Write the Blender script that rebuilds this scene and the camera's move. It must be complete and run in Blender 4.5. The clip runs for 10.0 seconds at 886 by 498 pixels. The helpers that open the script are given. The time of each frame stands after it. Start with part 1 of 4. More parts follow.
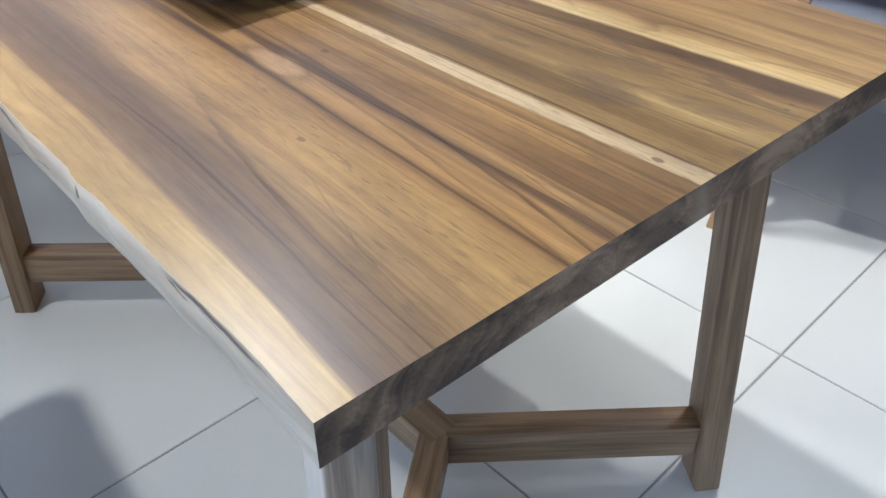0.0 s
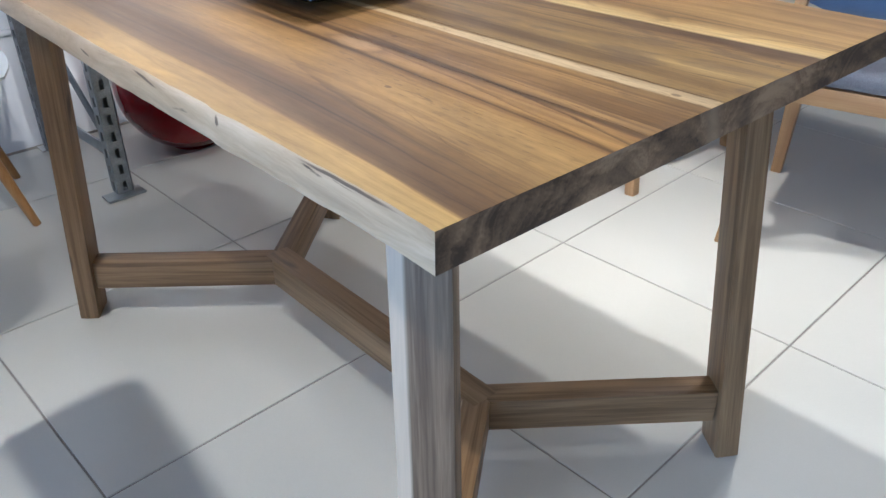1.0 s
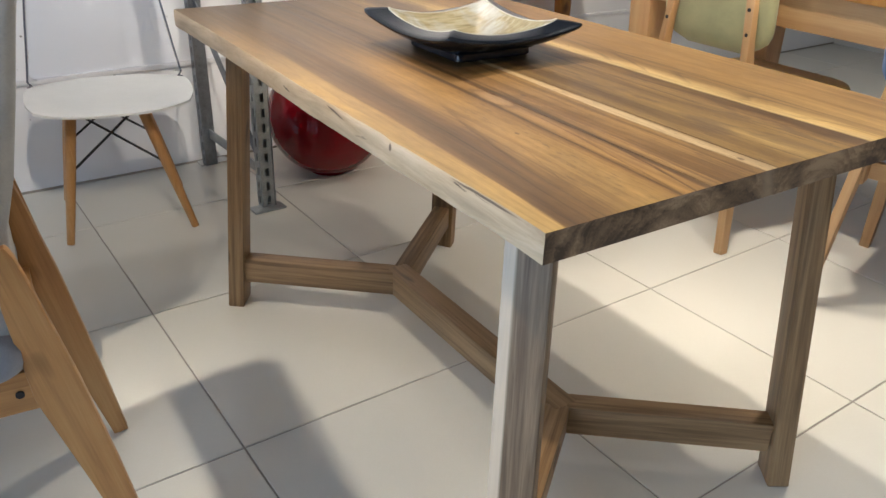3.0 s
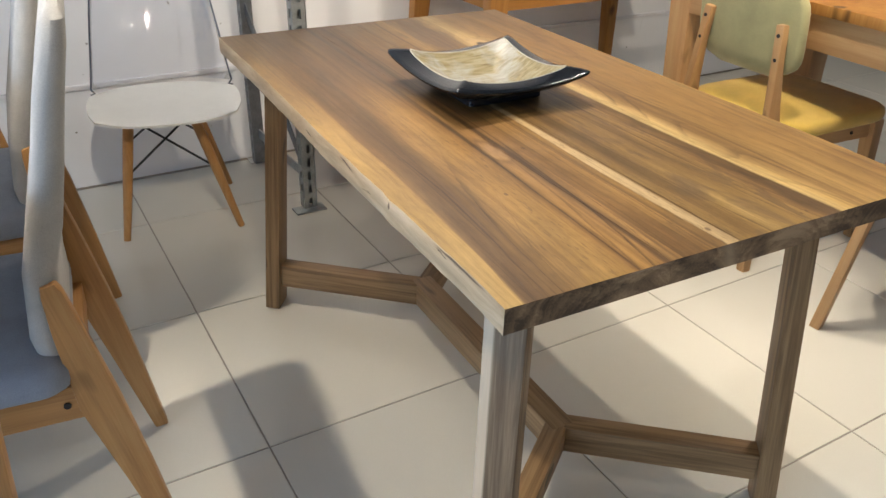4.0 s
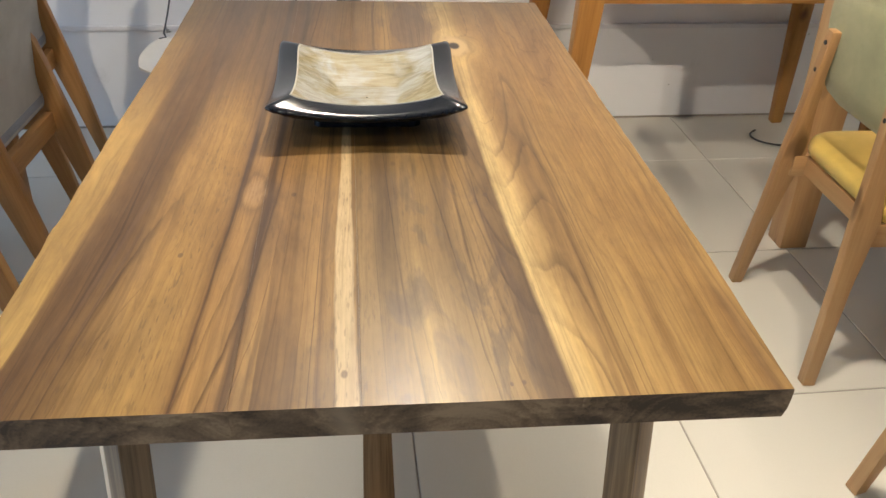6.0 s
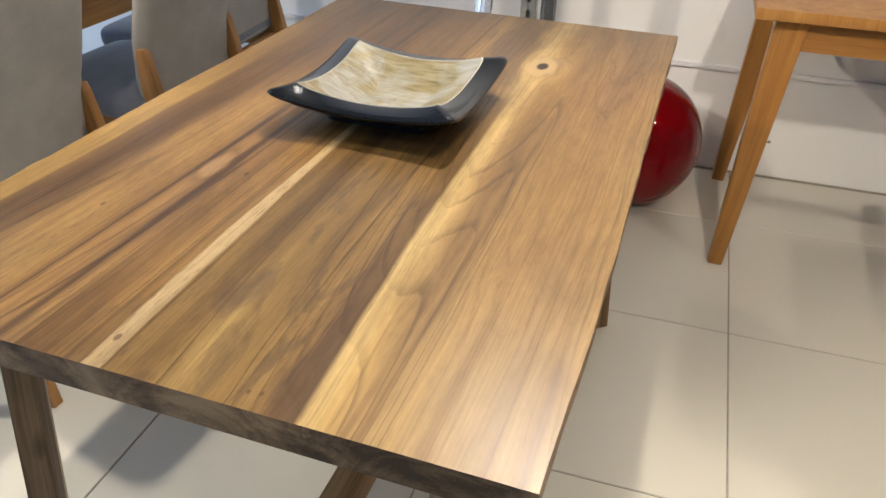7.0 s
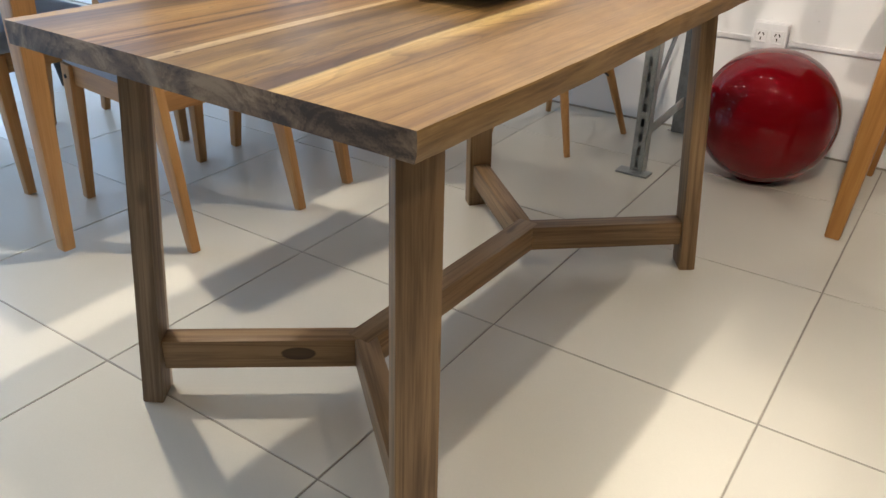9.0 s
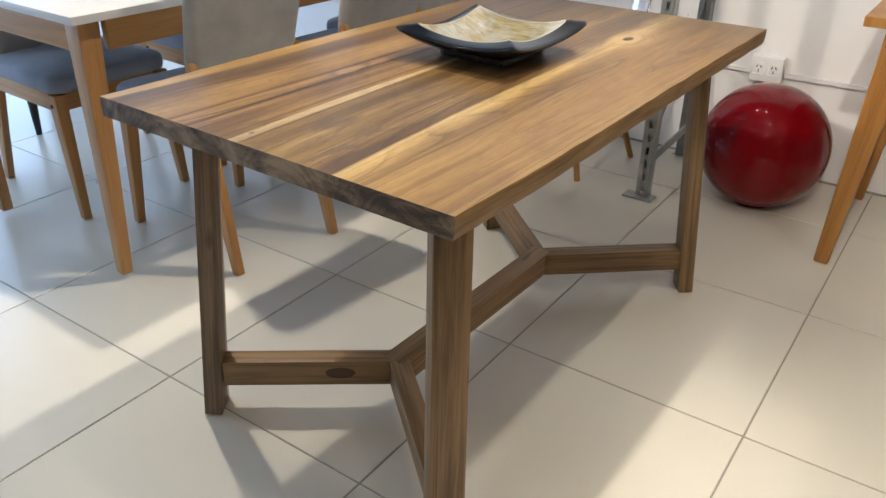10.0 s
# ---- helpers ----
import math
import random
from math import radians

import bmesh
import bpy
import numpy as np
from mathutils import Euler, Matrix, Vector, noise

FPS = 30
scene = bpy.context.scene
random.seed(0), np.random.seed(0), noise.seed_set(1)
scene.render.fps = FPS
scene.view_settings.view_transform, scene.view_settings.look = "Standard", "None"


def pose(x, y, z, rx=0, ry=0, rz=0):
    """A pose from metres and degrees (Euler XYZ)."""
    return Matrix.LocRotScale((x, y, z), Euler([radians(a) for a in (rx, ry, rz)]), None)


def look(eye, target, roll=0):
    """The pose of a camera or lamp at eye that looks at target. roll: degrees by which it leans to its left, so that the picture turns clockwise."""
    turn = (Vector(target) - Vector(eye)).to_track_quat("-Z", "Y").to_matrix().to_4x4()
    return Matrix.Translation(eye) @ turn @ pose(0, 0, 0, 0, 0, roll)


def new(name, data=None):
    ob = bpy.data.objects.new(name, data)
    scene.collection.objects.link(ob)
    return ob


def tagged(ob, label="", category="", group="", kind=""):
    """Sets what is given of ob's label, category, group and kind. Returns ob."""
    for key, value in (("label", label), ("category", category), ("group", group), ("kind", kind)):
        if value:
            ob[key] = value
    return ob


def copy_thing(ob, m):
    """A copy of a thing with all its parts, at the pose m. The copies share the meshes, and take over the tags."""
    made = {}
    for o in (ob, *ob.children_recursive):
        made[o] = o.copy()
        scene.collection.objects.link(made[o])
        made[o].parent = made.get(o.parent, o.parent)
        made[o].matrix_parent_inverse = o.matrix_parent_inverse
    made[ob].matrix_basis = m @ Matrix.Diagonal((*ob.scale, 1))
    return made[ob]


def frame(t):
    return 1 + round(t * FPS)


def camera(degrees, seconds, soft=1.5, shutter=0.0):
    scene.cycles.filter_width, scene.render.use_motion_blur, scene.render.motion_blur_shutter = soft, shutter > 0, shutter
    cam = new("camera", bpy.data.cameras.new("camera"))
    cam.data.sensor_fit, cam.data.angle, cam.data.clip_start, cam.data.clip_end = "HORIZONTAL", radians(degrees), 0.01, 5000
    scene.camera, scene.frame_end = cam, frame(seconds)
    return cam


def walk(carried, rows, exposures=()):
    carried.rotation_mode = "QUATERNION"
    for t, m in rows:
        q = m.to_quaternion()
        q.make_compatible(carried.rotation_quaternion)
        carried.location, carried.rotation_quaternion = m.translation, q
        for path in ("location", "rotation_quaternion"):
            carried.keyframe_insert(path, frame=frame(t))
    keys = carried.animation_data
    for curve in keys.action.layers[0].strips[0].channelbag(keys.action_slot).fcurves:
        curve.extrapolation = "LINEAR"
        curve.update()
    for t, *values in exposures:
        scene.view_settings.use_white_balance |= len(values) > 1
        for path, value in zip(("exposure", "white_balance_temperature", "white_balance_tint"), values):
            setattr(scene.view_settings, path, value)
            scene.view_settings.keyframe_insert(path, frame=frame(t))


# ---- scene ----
cam = camera(58.8, 10.0)
PATH = [
    (0, (-0.136, -0.249, 1.066), (0.948, 0.944, -0.118), 0.5),
    (0.5, (-0.205, -0.297, 1.044), (0.919, 0.942, -0.052), -0.1),
    (1, (-0.317, -0.363, 1.022), (0.83, 0.919, 0.001), -0.4),
    (1.5, (-0.38, -0.43, 1.001), (0.767, 0.899, 0.041), 0.1),
    (2, (-0.393, -0.518, 0.988), (0.72, 0.866, 0.067), 0.7),
    (2.5, (-0.441, -0.544, 1.02), (0.618, 0.889, 0.112), 1.6),
    (3, (-0.49, -0.541, 1.1), (0.504, 0.934, 0.185), 1.9),
    (3.2, (-0.503, -0.542, 1.134), (0.467, 0.944, 0.211), 2.0),
    (4.3, (-0.383, -0.647, 1.283), (0.42, 0.882, 0.274), 1.5),
    (4.5, (-0.34, -0.633, 1.289), (0.437, 0.899, 0.266), 1.6),
    (5, (-0.132, -0.548, 1.301), (0.528, 1.013, 0.239), 1.4),
    (5.5, (0.128, -0.544, 1.28), (0.578, 1.073, 0.192), 0.9),
    (6, (0.389, -0.538, 1.28), (0.581, 1.123, 0.183), 2.4),
    (6.2, (0.475, -0.509, 1.272), (0.527, 1.161, 0.172), 2.5),
    (7.3, (0.998, -0.433, 1.227), (0.292, 1.128, 0.197), 1.1),
    (7.5, (1.068, -0.437, 1.176), (0.274, 1.1, 0.172), 0.6),
    (8, (1.118, -0.464, 1.113), (0.204, 1.025, 0.141), 0.3),
    (8.5, (1.16, -0.511, 1.039), (0.187, 0.95, 0.081), 0.7),
    (9, (1.274, -0.601, 1.025), (0.248, 0.828, 0.075), 1.0),
    (9.5, (1.328, -0.69, 1.116), (0.277, 0.721, 0.166), 1.0),
    (10, (1.34, -0.741, 1.203), (0.293, 0.666, 0.241), 0.6),
]
EXPOSURES = [(0, 0.48, 4730, 10), (1.0, 0.54, 4930, 10), (2.0, 0.58, 5280, 10), (2.5, 0.52, 5480, 10), (3.0, 0.50, 5830, 10), (4.5, 0.34, 6090, 10),
             (6.2, 0.32, 6140, 10), (7.5, 0.33, 6040, 10), (8.5, 0.42, 6040, 10), (10.0, 0.34, 5990, 10)]
walk(cam, [(t, look(eye, target, roll)) for t, eye, target, roll in PATH], EXPOSURES)

# ---- world and lamps ----
world = bpy.data.worlds.new("world")
scene.world = world
world.use_nodes = True
sky = world.node_tree.nodes.new("ShaderNodeTexSky")
sky.sky_type = 'NISHITA'
sky.sun_disc = False
sky.sun_elevation = radians(40)
sky.sun_rotation = radians(200)
world.node_tree.links.new(sky.outputs[0], world.node_tree.nodes["Background"].inputs[0])
world.node_tree.nodes["Background"].inputs[1].default_value = 0.12

CEIL = 2.85
LAMP_Z = 2.68
# x, y, watts of the ceiling spotlights; the dimmer, wide ones are added as fill for floor and chairs
SPOTS = [(0.55, 1.50, 146, 62), (0.80, 0.60, 94, 58), (1.22, 0.50, 54, 104), (-0.95, 0.75, 104, 50), (-2.35, 0.95, 8, 120), (2.45, 0.55, 32, 110),
         (-0.33, -0.90, 116, 50), (0.62, -1.05, 14, 110), (1.45, -1.15, 155, 48), (-1.3, -0.75, 150, 30), (2.6, -1.1, 28, 110)]
# the tilted ones: along the table, at the chairs, beside and in under it, and three washing the back wall
AIMS = {(0.55, 1.50): (0.42, 0.25, 0.75), (0.80, 0.60): (1.74, 0.64, 0.75), (1.22, 0.50): (1.80, 0.15, 0.0), (-0.95, 0.75): (-0.33, 0.48, 0.0), (-1.3, -0.75): (1.42, 2.33, 0.38), (-0.33, -0.90): (-0.20, 2.29, 1.05), (1.45, -1.15): (1.20, 2.33, 1.05)}
for lx, ly, watts, cone in SPOTS:
    data = bpy.data.lights.new("spot_light", "SPOT")
    data.energy = watts
    data.color = (1.0, 0.85, 0.655)
    data.spot_size = radians(cone)
    data.spot_blend = 0.8
    data.shadow_soft_size = 0.035
    ob = new("spot_light", data)
    ob.location = (lx, ly, LAMP_Z - 0.13)
    if (lx, ly) in AIMS:
        ob.matrix_world = look((lx, ly, LAMP_Z - 0.13), AIMS[lx, ly])
# daylight from the shop window in the west wall
day = bpy.data.lights.new("window_daylight", "AREA")
day.shape = 'RECTANGLE'
day.size, day.size_y = 4.9, 2.0
day.energy = 98
day.color = (0.555, 0.745, 1.0)
ob = new("window_daylight", day)
ob.matrix_world = look((-4.0, -0.45, 1.35), (0.0, -0.2, 0.9))


# ---- materials ----
def nodes_of(name):
    m = bpy.data.materials.new(name)
    m.use_nodes = True
    t = m.node_tree
    return m, t, t.nodes["Principled BSDF"]


def add(t, kind, **inputs):
    n = t.nodes.new(kind)
    for k, v in inputs.items():
        n.inputs[k.replace("_", " ")].default_value = v
    return n


def math_node(t, op, a, b=None, c=None):
    n = t.nodes.new("ShaderNodeMath")
    n.operation = op
    for i, v in enumerate((a, b, c)):
        if v is None:
            continue
        if isinstance(v, (int, float)):
            n.inputs[i].default_value = v
        else:
            t.links.new(v, n.inputs[i])
    return n.outputs[0]


def ramp(t, fac, stops, smooth=False):
    n = t.nodes.new("ShaderNodeValToRGB")
    el = n.color_ramp.elements
    while len(el) < len(stops):
        el.new(0.5)
    for e, (p, c) in zip(el, stops):
        e.position = p
        e.color = (*c, 1) if len(c) == 3 else c
    n.color_ramp.interpolation = 'EASE' if smooth else 'LINEAR'
    t.links.new(fac, n.inputs[0])
    return n.outputs[0]


def mix(t, fac, a, b, kind='MIX'):
    n = t.nodes.new("ShaderNodeMix")
    n.data_type = 'RGBA'
    n.blend_type = kind
    for sock, v in ((n.inputs[0], fac), (n.inputs[6], a), (n.inputs[7], b)):
        if isinstance(v, (int, float)):
            sock.default_value = v
        elif isinstance(v, tuple):
            sock.default_value = (*v, 1)
        else:
            t.links.new(v, sock)
    return n.outputs[2]


def mapped(t, scale, offset=None):
    """Object coordinates, scaled; shifted per object where asked."""
    co = t.nodes.new("ShaderNodeTexCoord").outputs["Object"]
    if offset:
        info = t.nodes.new("ShaderNodeObjectInfo")
        mul = math_node(t, 'MULTIPLY', info.outputs["Random"], 7.0)
        v = t.nodes.new("ShaderNodeVectorMath")
        v.operation = 'ADD'
        t.links.new(co, v.inputs[0])
        t.links.new(mul, v.inputs[1])
        co = v.outputs[0]
    m = t.nodes.new("ShaderNodeMapping")
    m.inputs["Scale"].default_value = scale
    t.links.new(co, m.inputs[0])
    return m.outputs[0]


def noise_tex(t, vec, scale, detail=3.0, rough=0.55, distort=0.0):
    n = t.nodes.new("ShaderNodeTexNoise")
    n.inputs["Scale"].default_value = scale
    n.inputs["Detail"].default_value = detail
    n.inputs["Roughness"].default_value = rough
    n.inputs["Distortion"].default_value = distort
    t.links.new(vec, n.inputs["Vector"])
    return n.outputs["Fac"]


def bump(t, b, height, strength, dist=0.002):
    n = t.nodes.new("ShaderNodeBump")
    n.inputs["Strength"].default_value = strength
    n.inputs["Distance"].default_value = dist
    t.links.new(height, n.inputs["Height"])
    t.links.new(n.outputs[0], b.inputs["Normal"])


def wood(name, dark, mid, light, rough=0.45, rings=26.0, streak=1.0, sap=None, knot=None):
    """Timber with its grain along local z; sap: its colour in a band along one edge."""
    m, t, b = nodes_of(name)
    broad = noise_tex(t, mapped(t, (7, 7, 1.1), True), 1.0, 3, 0.6, 0.5)
    grow = noise_tex(t, mapped(t, (rings * 2.2, rings * 2.2, 1.6), True), 1.0, 4, 0.62, 0.9)
    fine = noise_tex(t, mapped(t, (320, 320, 9), True), 1.0, 3, 0.65)
    f = math_node(t, 'MULTIPLY_ADD', grow, 0.55 * streak, math_node(t, 'MULTIPLY', broad, 0.62 - 0.2 * streak))
    f = math_node(t, 'MULTIPLY_ADD', fine, 0.22, f)
    col = ramp(t, f, [(0.36, dark), (0.55, mid), (0.74, light)])
    if sap:
        across = t.nodes.new("ShaderNodeSeparateXYZ")
        t.links.new(t.nodes.new("ShaderNodeTexCoord").outputs["Object"], across.inputs[0])
        band = math_node(t, 'MULTIPLY_ADD', broad, 0.010, across.outputs[1])
        pale = mix(t, 1.0, sap, ramp(t, f, [(0.36, (0.70, 0.66, 0.60)), (0.55, (0.95, 0.95, 0.95)), (0.74, (1.1, 1.1, 1.1))]), 'MULTIPLY')
        col = mix(t, ramp(t, band, [(0.0205, (0, 0, 0)), (0.0215, (0.95, 0.95, 0.95))]), col, pale)
    knots = noise_tex(t, mapped(t, (14, 14, 5), True), 1.0, 1, 0.4)
    kn = ramp(t, knots, [(0.70, (0, 0, 0)), (0.76, (1, 1, 1))])
    col = mix(t, kn, col, tuple(c * 0.45 for c in dark))
    if knot:
        xyz = t.nodes.new("ShaderNodeSeparateXYZ")
        t.links.new(t.nodes.new("ShaderNodeTexCoord").outputs["Object"], xyz.inputs[0])
        kx = math_node(t, 'MULTIPLY', math_node(t, 'SUBTRACT', xyz.outputs[0], knot[0]), 62.0)
        kz = math_node(t, 'MULTIPLY', math_node(t, 'SUBTRACT', xyz.outputs[2], knot[1]), 26.0)
        kd = math_node(t, 'ADD', math_node(t, 'MULTIPLY', kx, kx), math_node(t, 'MULTIPLY', kz, kz))
        kd = math_node(t, 'MULTIPLY_ADD', math_node(t, 'SUBTRACT', grow, 0.5), 0.7, kd)
        col = mix(t, ramp(t, kd, [(0.1, (0.75, 0.75, 0.75)), (0.75, (0.85, 0.85, 0.85)), (0.95, (0, 0, 0))]), col, (0.030, 0.015, 0.008))
    t.links.new(col, b.inputs["Base Color"])
    b.inputs["Roughness"].default_value = rough
    bump(t, b, fine, 0.25, 0.0006)
    return m


def plain(name, color, rough=0.5, metal=0.0, vary=0.12, scale=14.0, bumps=0.0, coat=0.0):
    m, t, b = nodes_of(name)
    n1 = noise_tex(t, mapped(t, (1, 1, 1), True), scale, 5, 0.6)
    n2 = noise_tex(t, mapped(t, (1, 1, 1), True), scale * 9, 2, 0.5)
    f = math_node(t, 'MULTIPLY_ADD', n2, 0.4, math_node(t, 'MULTIPLY', n1, 0.6))
    lo = tuple(c * (1 - vary) for c in color)
    hi = tuple(min(1, c * (1 + vary)) for c in color)
    t.links.new(ramp(t, f, [(0.3, lo), (0.7, hi)]), b.inputs["Base Color"])
    r = math_node(t, 'MULTIPLY_ADD', n1, 0.12, rough - 0.06)
    t.links.new(r, b.inputs["Roughness"])
    b.inputs["Metallic"].default_value = metal
    b.inputs["Coat Weight"].default_value = coat
    if bumps:
        bump(t, b, n2, bumps, 0.002)
    return m


def fabric(name, color, thread=900.0, strength=0.35):
    m, t, b = nodes_of(name)
    co = mapped(t, (1, 1, 1))
    weave = noise_tex(t, co, thread, 1, 0.5)
    broad = noise_tex(t, co, 9, 4, 0.6)
    f = math_node(t, 'MULTIPLY_ADD', weave, 0.5, math_node(t, 'MULTIPLY', broad, 0.5))
    lo = tuple(c * 0.78 for c in color)
    hi = tuple(min(1, c * 1.18) for c in color)
    t.links.new(ramp(t, f, [(0.35, lo), (0.65, hi)]), b.inputs["Base Color"])
    b.inputs["Roughness"].default_value = 0.85
    b.inputs["Sheen Weight"].default_value = 0.25
    bump(t, b, weave, strength, 0.0012)
    return m


def tabletop_wood():
    """Live-edge boards: sapwood bands and brown heartwood running along y."""
    m, t, b = nodes_of("tabletop_boards")
    xyz = t.nodes.new("ShaderNodeSeparateXYZ")
    t.links.new(t.nodes.new("ShaderNodeTexCoord").outputs["Object"], xyz.inputs[0])
    x, y = xyz.outputs[0], xyz.outputs[1]
    W8 = 0.84

    def grey(v):
        return (v, v, v)

    def bell(u, half):
        """One at u = 0, falling to nothing at a distance of about twice half."""
        q = math_node(t, 'DIVIDE', u, half)
        return math_node(t, 'EXPONENT', math_node(t, 'MULTIPLY', math_node(t, 'MULTIPLY', q, q), -1.0))

    def along(y0, y1, soft=0.05):
        """One between y0 and y1 on the length, soft at both ends."""
        a = math_node(t, 'DIVIDE', math_node(t, 'SUBTRACT', y, y0 - soft), 2 * soft)
        z = math_node(t, 'DIVIDE', math_node(t, 'SUBTRACT', y1 + soft, y), 2 * soft)
        n = t.nodes.new("ShaderNodeClamp")
        t.links.new(math_node(t, 'MINIMUM', a, z), n.inputs[0])
        return n.outputs[0]

    # the bands drift sideways along the table, each by its own amount
    ease = math_node(t, 'SUBTRACT', 1.0, math_node(t, 'EXPONENT', math_node(t, 'MULTIPLY', y, -2.6)))
    drift = [(0.0, 0.0), (0.03, 0.030), (0.10, 0.036), (0.21, 0.027), (0.25, 0.016), (0.30, 0.0), (0.36, 0.002), (0.375, -0.008), (0.50, -0.018), (0.585, -0.032), (0.60, -0.026), (0.64, 0.006), (0.80, -0.004)]
    lean = ramp(t, math_node(t, 'DIVIDE', x, W8), [(p / W8, grey(0.5 + d / 0.08)) for p, d in drift])
    s = math_node(t, 'SUBTRACT', x, math_node(t, 'MULTIPLY', math_node(t, 'MULTIPLY_ADD', lean, 0.08, -0.04), ease))
    # slow meander of the growth lines, and a hand-sized waviness
    slow = noise_tex(t, mapped(t, (11, 2.2, 1)), 1.0, 2, 0.5)
    ripple = noise_tex(t, mapped(t, (34, 5.0, 1)), 1.0, 3, 0.55)
    sm = math_node(t, 'MULTIPLY_ADD', math_node(t, 'SUBTRACT', slow, 0.5), 0.010, s)
    sm = math_node(t, 'MULTIPLY_ADD', math_node(t, 'SUBTRACT', ripple, 0.5), 0.007, sm)
    # growth lines sweep round the knot
    dx = math_node(t, 'SUBTRACT', x, 0.573)
    dy = math_node(t, 'MULTIPLY', math_node(t, 'SUBTRACT', y, 1.012), 0.55)
    d2 = math_node(t, 'ADD', math_node(t, 'MULTIPLY', dx, dx), math_node(t, 'MULTIPLY', dy, dy))
    d = math_node(t, 'SQRT', d2)
    near = math_node(t, 'EXPONENT', math_node(t, 'MULTIPLY', d2, -700.0))
    sm = math_node(t, 'ADD', sm, math_node(t, 'MULTIPLY', math_node(t, 'MULTIPLY', dx, near), -0.9))

    # the boards' colours at the near end, a third along and at the far end, in two halves
    near_l = [(0.0, (0.520, 0.358, 0.160)), (0.0265, (0.510, 0.345, 0.147)), (0.0295, (0.250, 0.150, 0.068)), (0.038, (0.208, 0.123, 0.056)), (0.062, (0.250, 0.150, 0.068)),
              (0.090, (0.312, 0.194, 0.087)), (0.120, (0.454, 0.292, 0.129)), (0.160, (0.487, 0.316, 0.139)), (0.192, (0.465, 0.292, 0.123)), (0.201, (0.411, 0.248, 0.106)),
              (0.2035, (0.183, 0.099, 0.045)), (0.206, (0.389, 0.235, 0.101)), (0.215, (0.454, 0.281, 0.121)), (0.2225, (0.411, 0.251, 0.106)), (0.2245, (0.237, 0.134, 0.058)),
              (0.2275, (0.432, 0.268, 0.116)), (0.243, (0.411, 0.248, 0.109)), (0.2505, (0.141, 0.077, 0.037)), (0.256, (0.324, 0.193, 0.087)), (0.263, (0.465, 0.292, 0.133)),
              (0.276, (0.443, 0.277, 0.123)), (0.279, (0.270, 0.160, 0.073)), (0.300, (0.303, 0.182, 0.083)), (0.313, (0.281, 0.166, 0.074)), (0.318, (0.411, 0.254, 0.110)),
              (0.334, (0.432, 0.270, 0.119)), (0.338, (0.292, 0.172, 0.073)), (0.342, (0.422, 0.262, 0.112)), (0.352, (0.411, 0.257, 0.110))]
    mid_l = [(0.0, (0.468, 0.313, 0.131)), (0.0255, (0.412, 0.269, 0.110)), (0.029, (0.253, 0.153, 0.068)), (0.045, (0.197, 0.116, 0.053)), (0.070, (0.168, 0.098, 0.046)),
             (0.088, (0.235, 0.142, 0.064)), (0.110, (0.388, 0.243, 0.108)), (0.150, (0.430, 0.272, 0.119)), (0.190, (0.399, 0.247, 0.106)), (0.200, (0.315, 0.188, 0.082)),
             (0.2035, (0.125, 0.069, 0.033)), (0.207, (0.315, 0.190, 0.084)), (0.222, (0.399, 0.247, 0.114)), (0.238, (0.357, 0.216, 0.100)), (0.247, (0.210, 0.120, 0.055)),
             (0.2515, (0.125, 0.071, 0.035)), (0.258, (0.283, 0.169, 0.078)), (0.275, (0.377, 0.230, 0.106)), (0.299, (0.346, 0.210, 0.092)), (0.304, (0.230, 0.135, 0.058)),
             (0.309, (0.377, 0.233, 0.104)), (0.332, (0.399, 0.247, 0.108)), (0.338, (0.262, 0.155, 0.069)), (0.343, (0.388, 0.241, 0.104)), (0.352, (0.357, 0.220, 0.095))]
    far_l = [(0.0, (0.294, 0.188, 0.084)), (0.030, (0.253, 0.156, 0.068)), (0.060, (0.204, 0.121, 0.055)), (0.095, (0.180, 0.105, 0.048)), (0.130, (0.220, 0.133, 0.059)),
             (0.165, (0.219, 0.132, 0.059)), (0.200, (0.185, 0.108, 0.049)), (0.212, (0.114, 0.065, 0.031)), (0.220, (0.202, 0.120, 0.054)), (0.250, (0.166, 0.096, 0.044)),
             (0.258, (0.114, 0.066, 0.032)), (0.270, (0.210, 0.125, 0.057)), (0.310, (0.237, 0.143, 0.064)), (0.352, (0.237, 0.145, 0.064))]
    near_r = [(0.380, (0.272, 0.168, 0.074)), (0.384, (0.409, 0.271, 0.123)), (0.405, (0.374, 0.244, 0.110)), (0.425, (0.307, 0.196, 0.088)), (0.437, (0.374, 0.248, 0.112)),
              (0.455, (0.477, 0.332, 0.160)), (0.480, (0.398, 0.263, 0.116)), (0.505, (0.352, 0.230, 0.101)), (0.525, (0.420, 0.279, 0.128)), (0.545, (0.374, 0.241, 0.112)),
              (0.562, (0.261, 0.159, 0.074)), (0.582, (0.181, 0.108, 0.052)), (0.5865, (0.204, 0.122, 0.057)), (0.588, (0.667, 0.493, 0.264)), (0.602, (0.654, 0.476, 0.245)),
              (0.612, (0.570, 0.391, 0.184)), (0.628, (0.460, 0.304, 0.142)), (0.632, (0.297, 0.181, 0.083)), (0.636, (0.460, 0.302, 0.139)), (0.644, (0.328, 0.202, 0.091)),
              (0.650, (0.471, 0.314, 0.145)), (0.690, (0.460, 0.302, 0.138)), (0.705, (0.379, 0.233, 0.101)), (0.715, (0.460, 0.302, 0.138)), (0.748, (0.430, 0.276, 0.120)),
              (0.758, (0.358, 0.221, 0.097)), (0.772, (0.450, 0.292, 0.132)), (0.786, (0.379, 0.233, 0.104)), (0.793, (0.226, 0.134, 0.064)), (0.800, (0.460, 0.302, 0.142))]
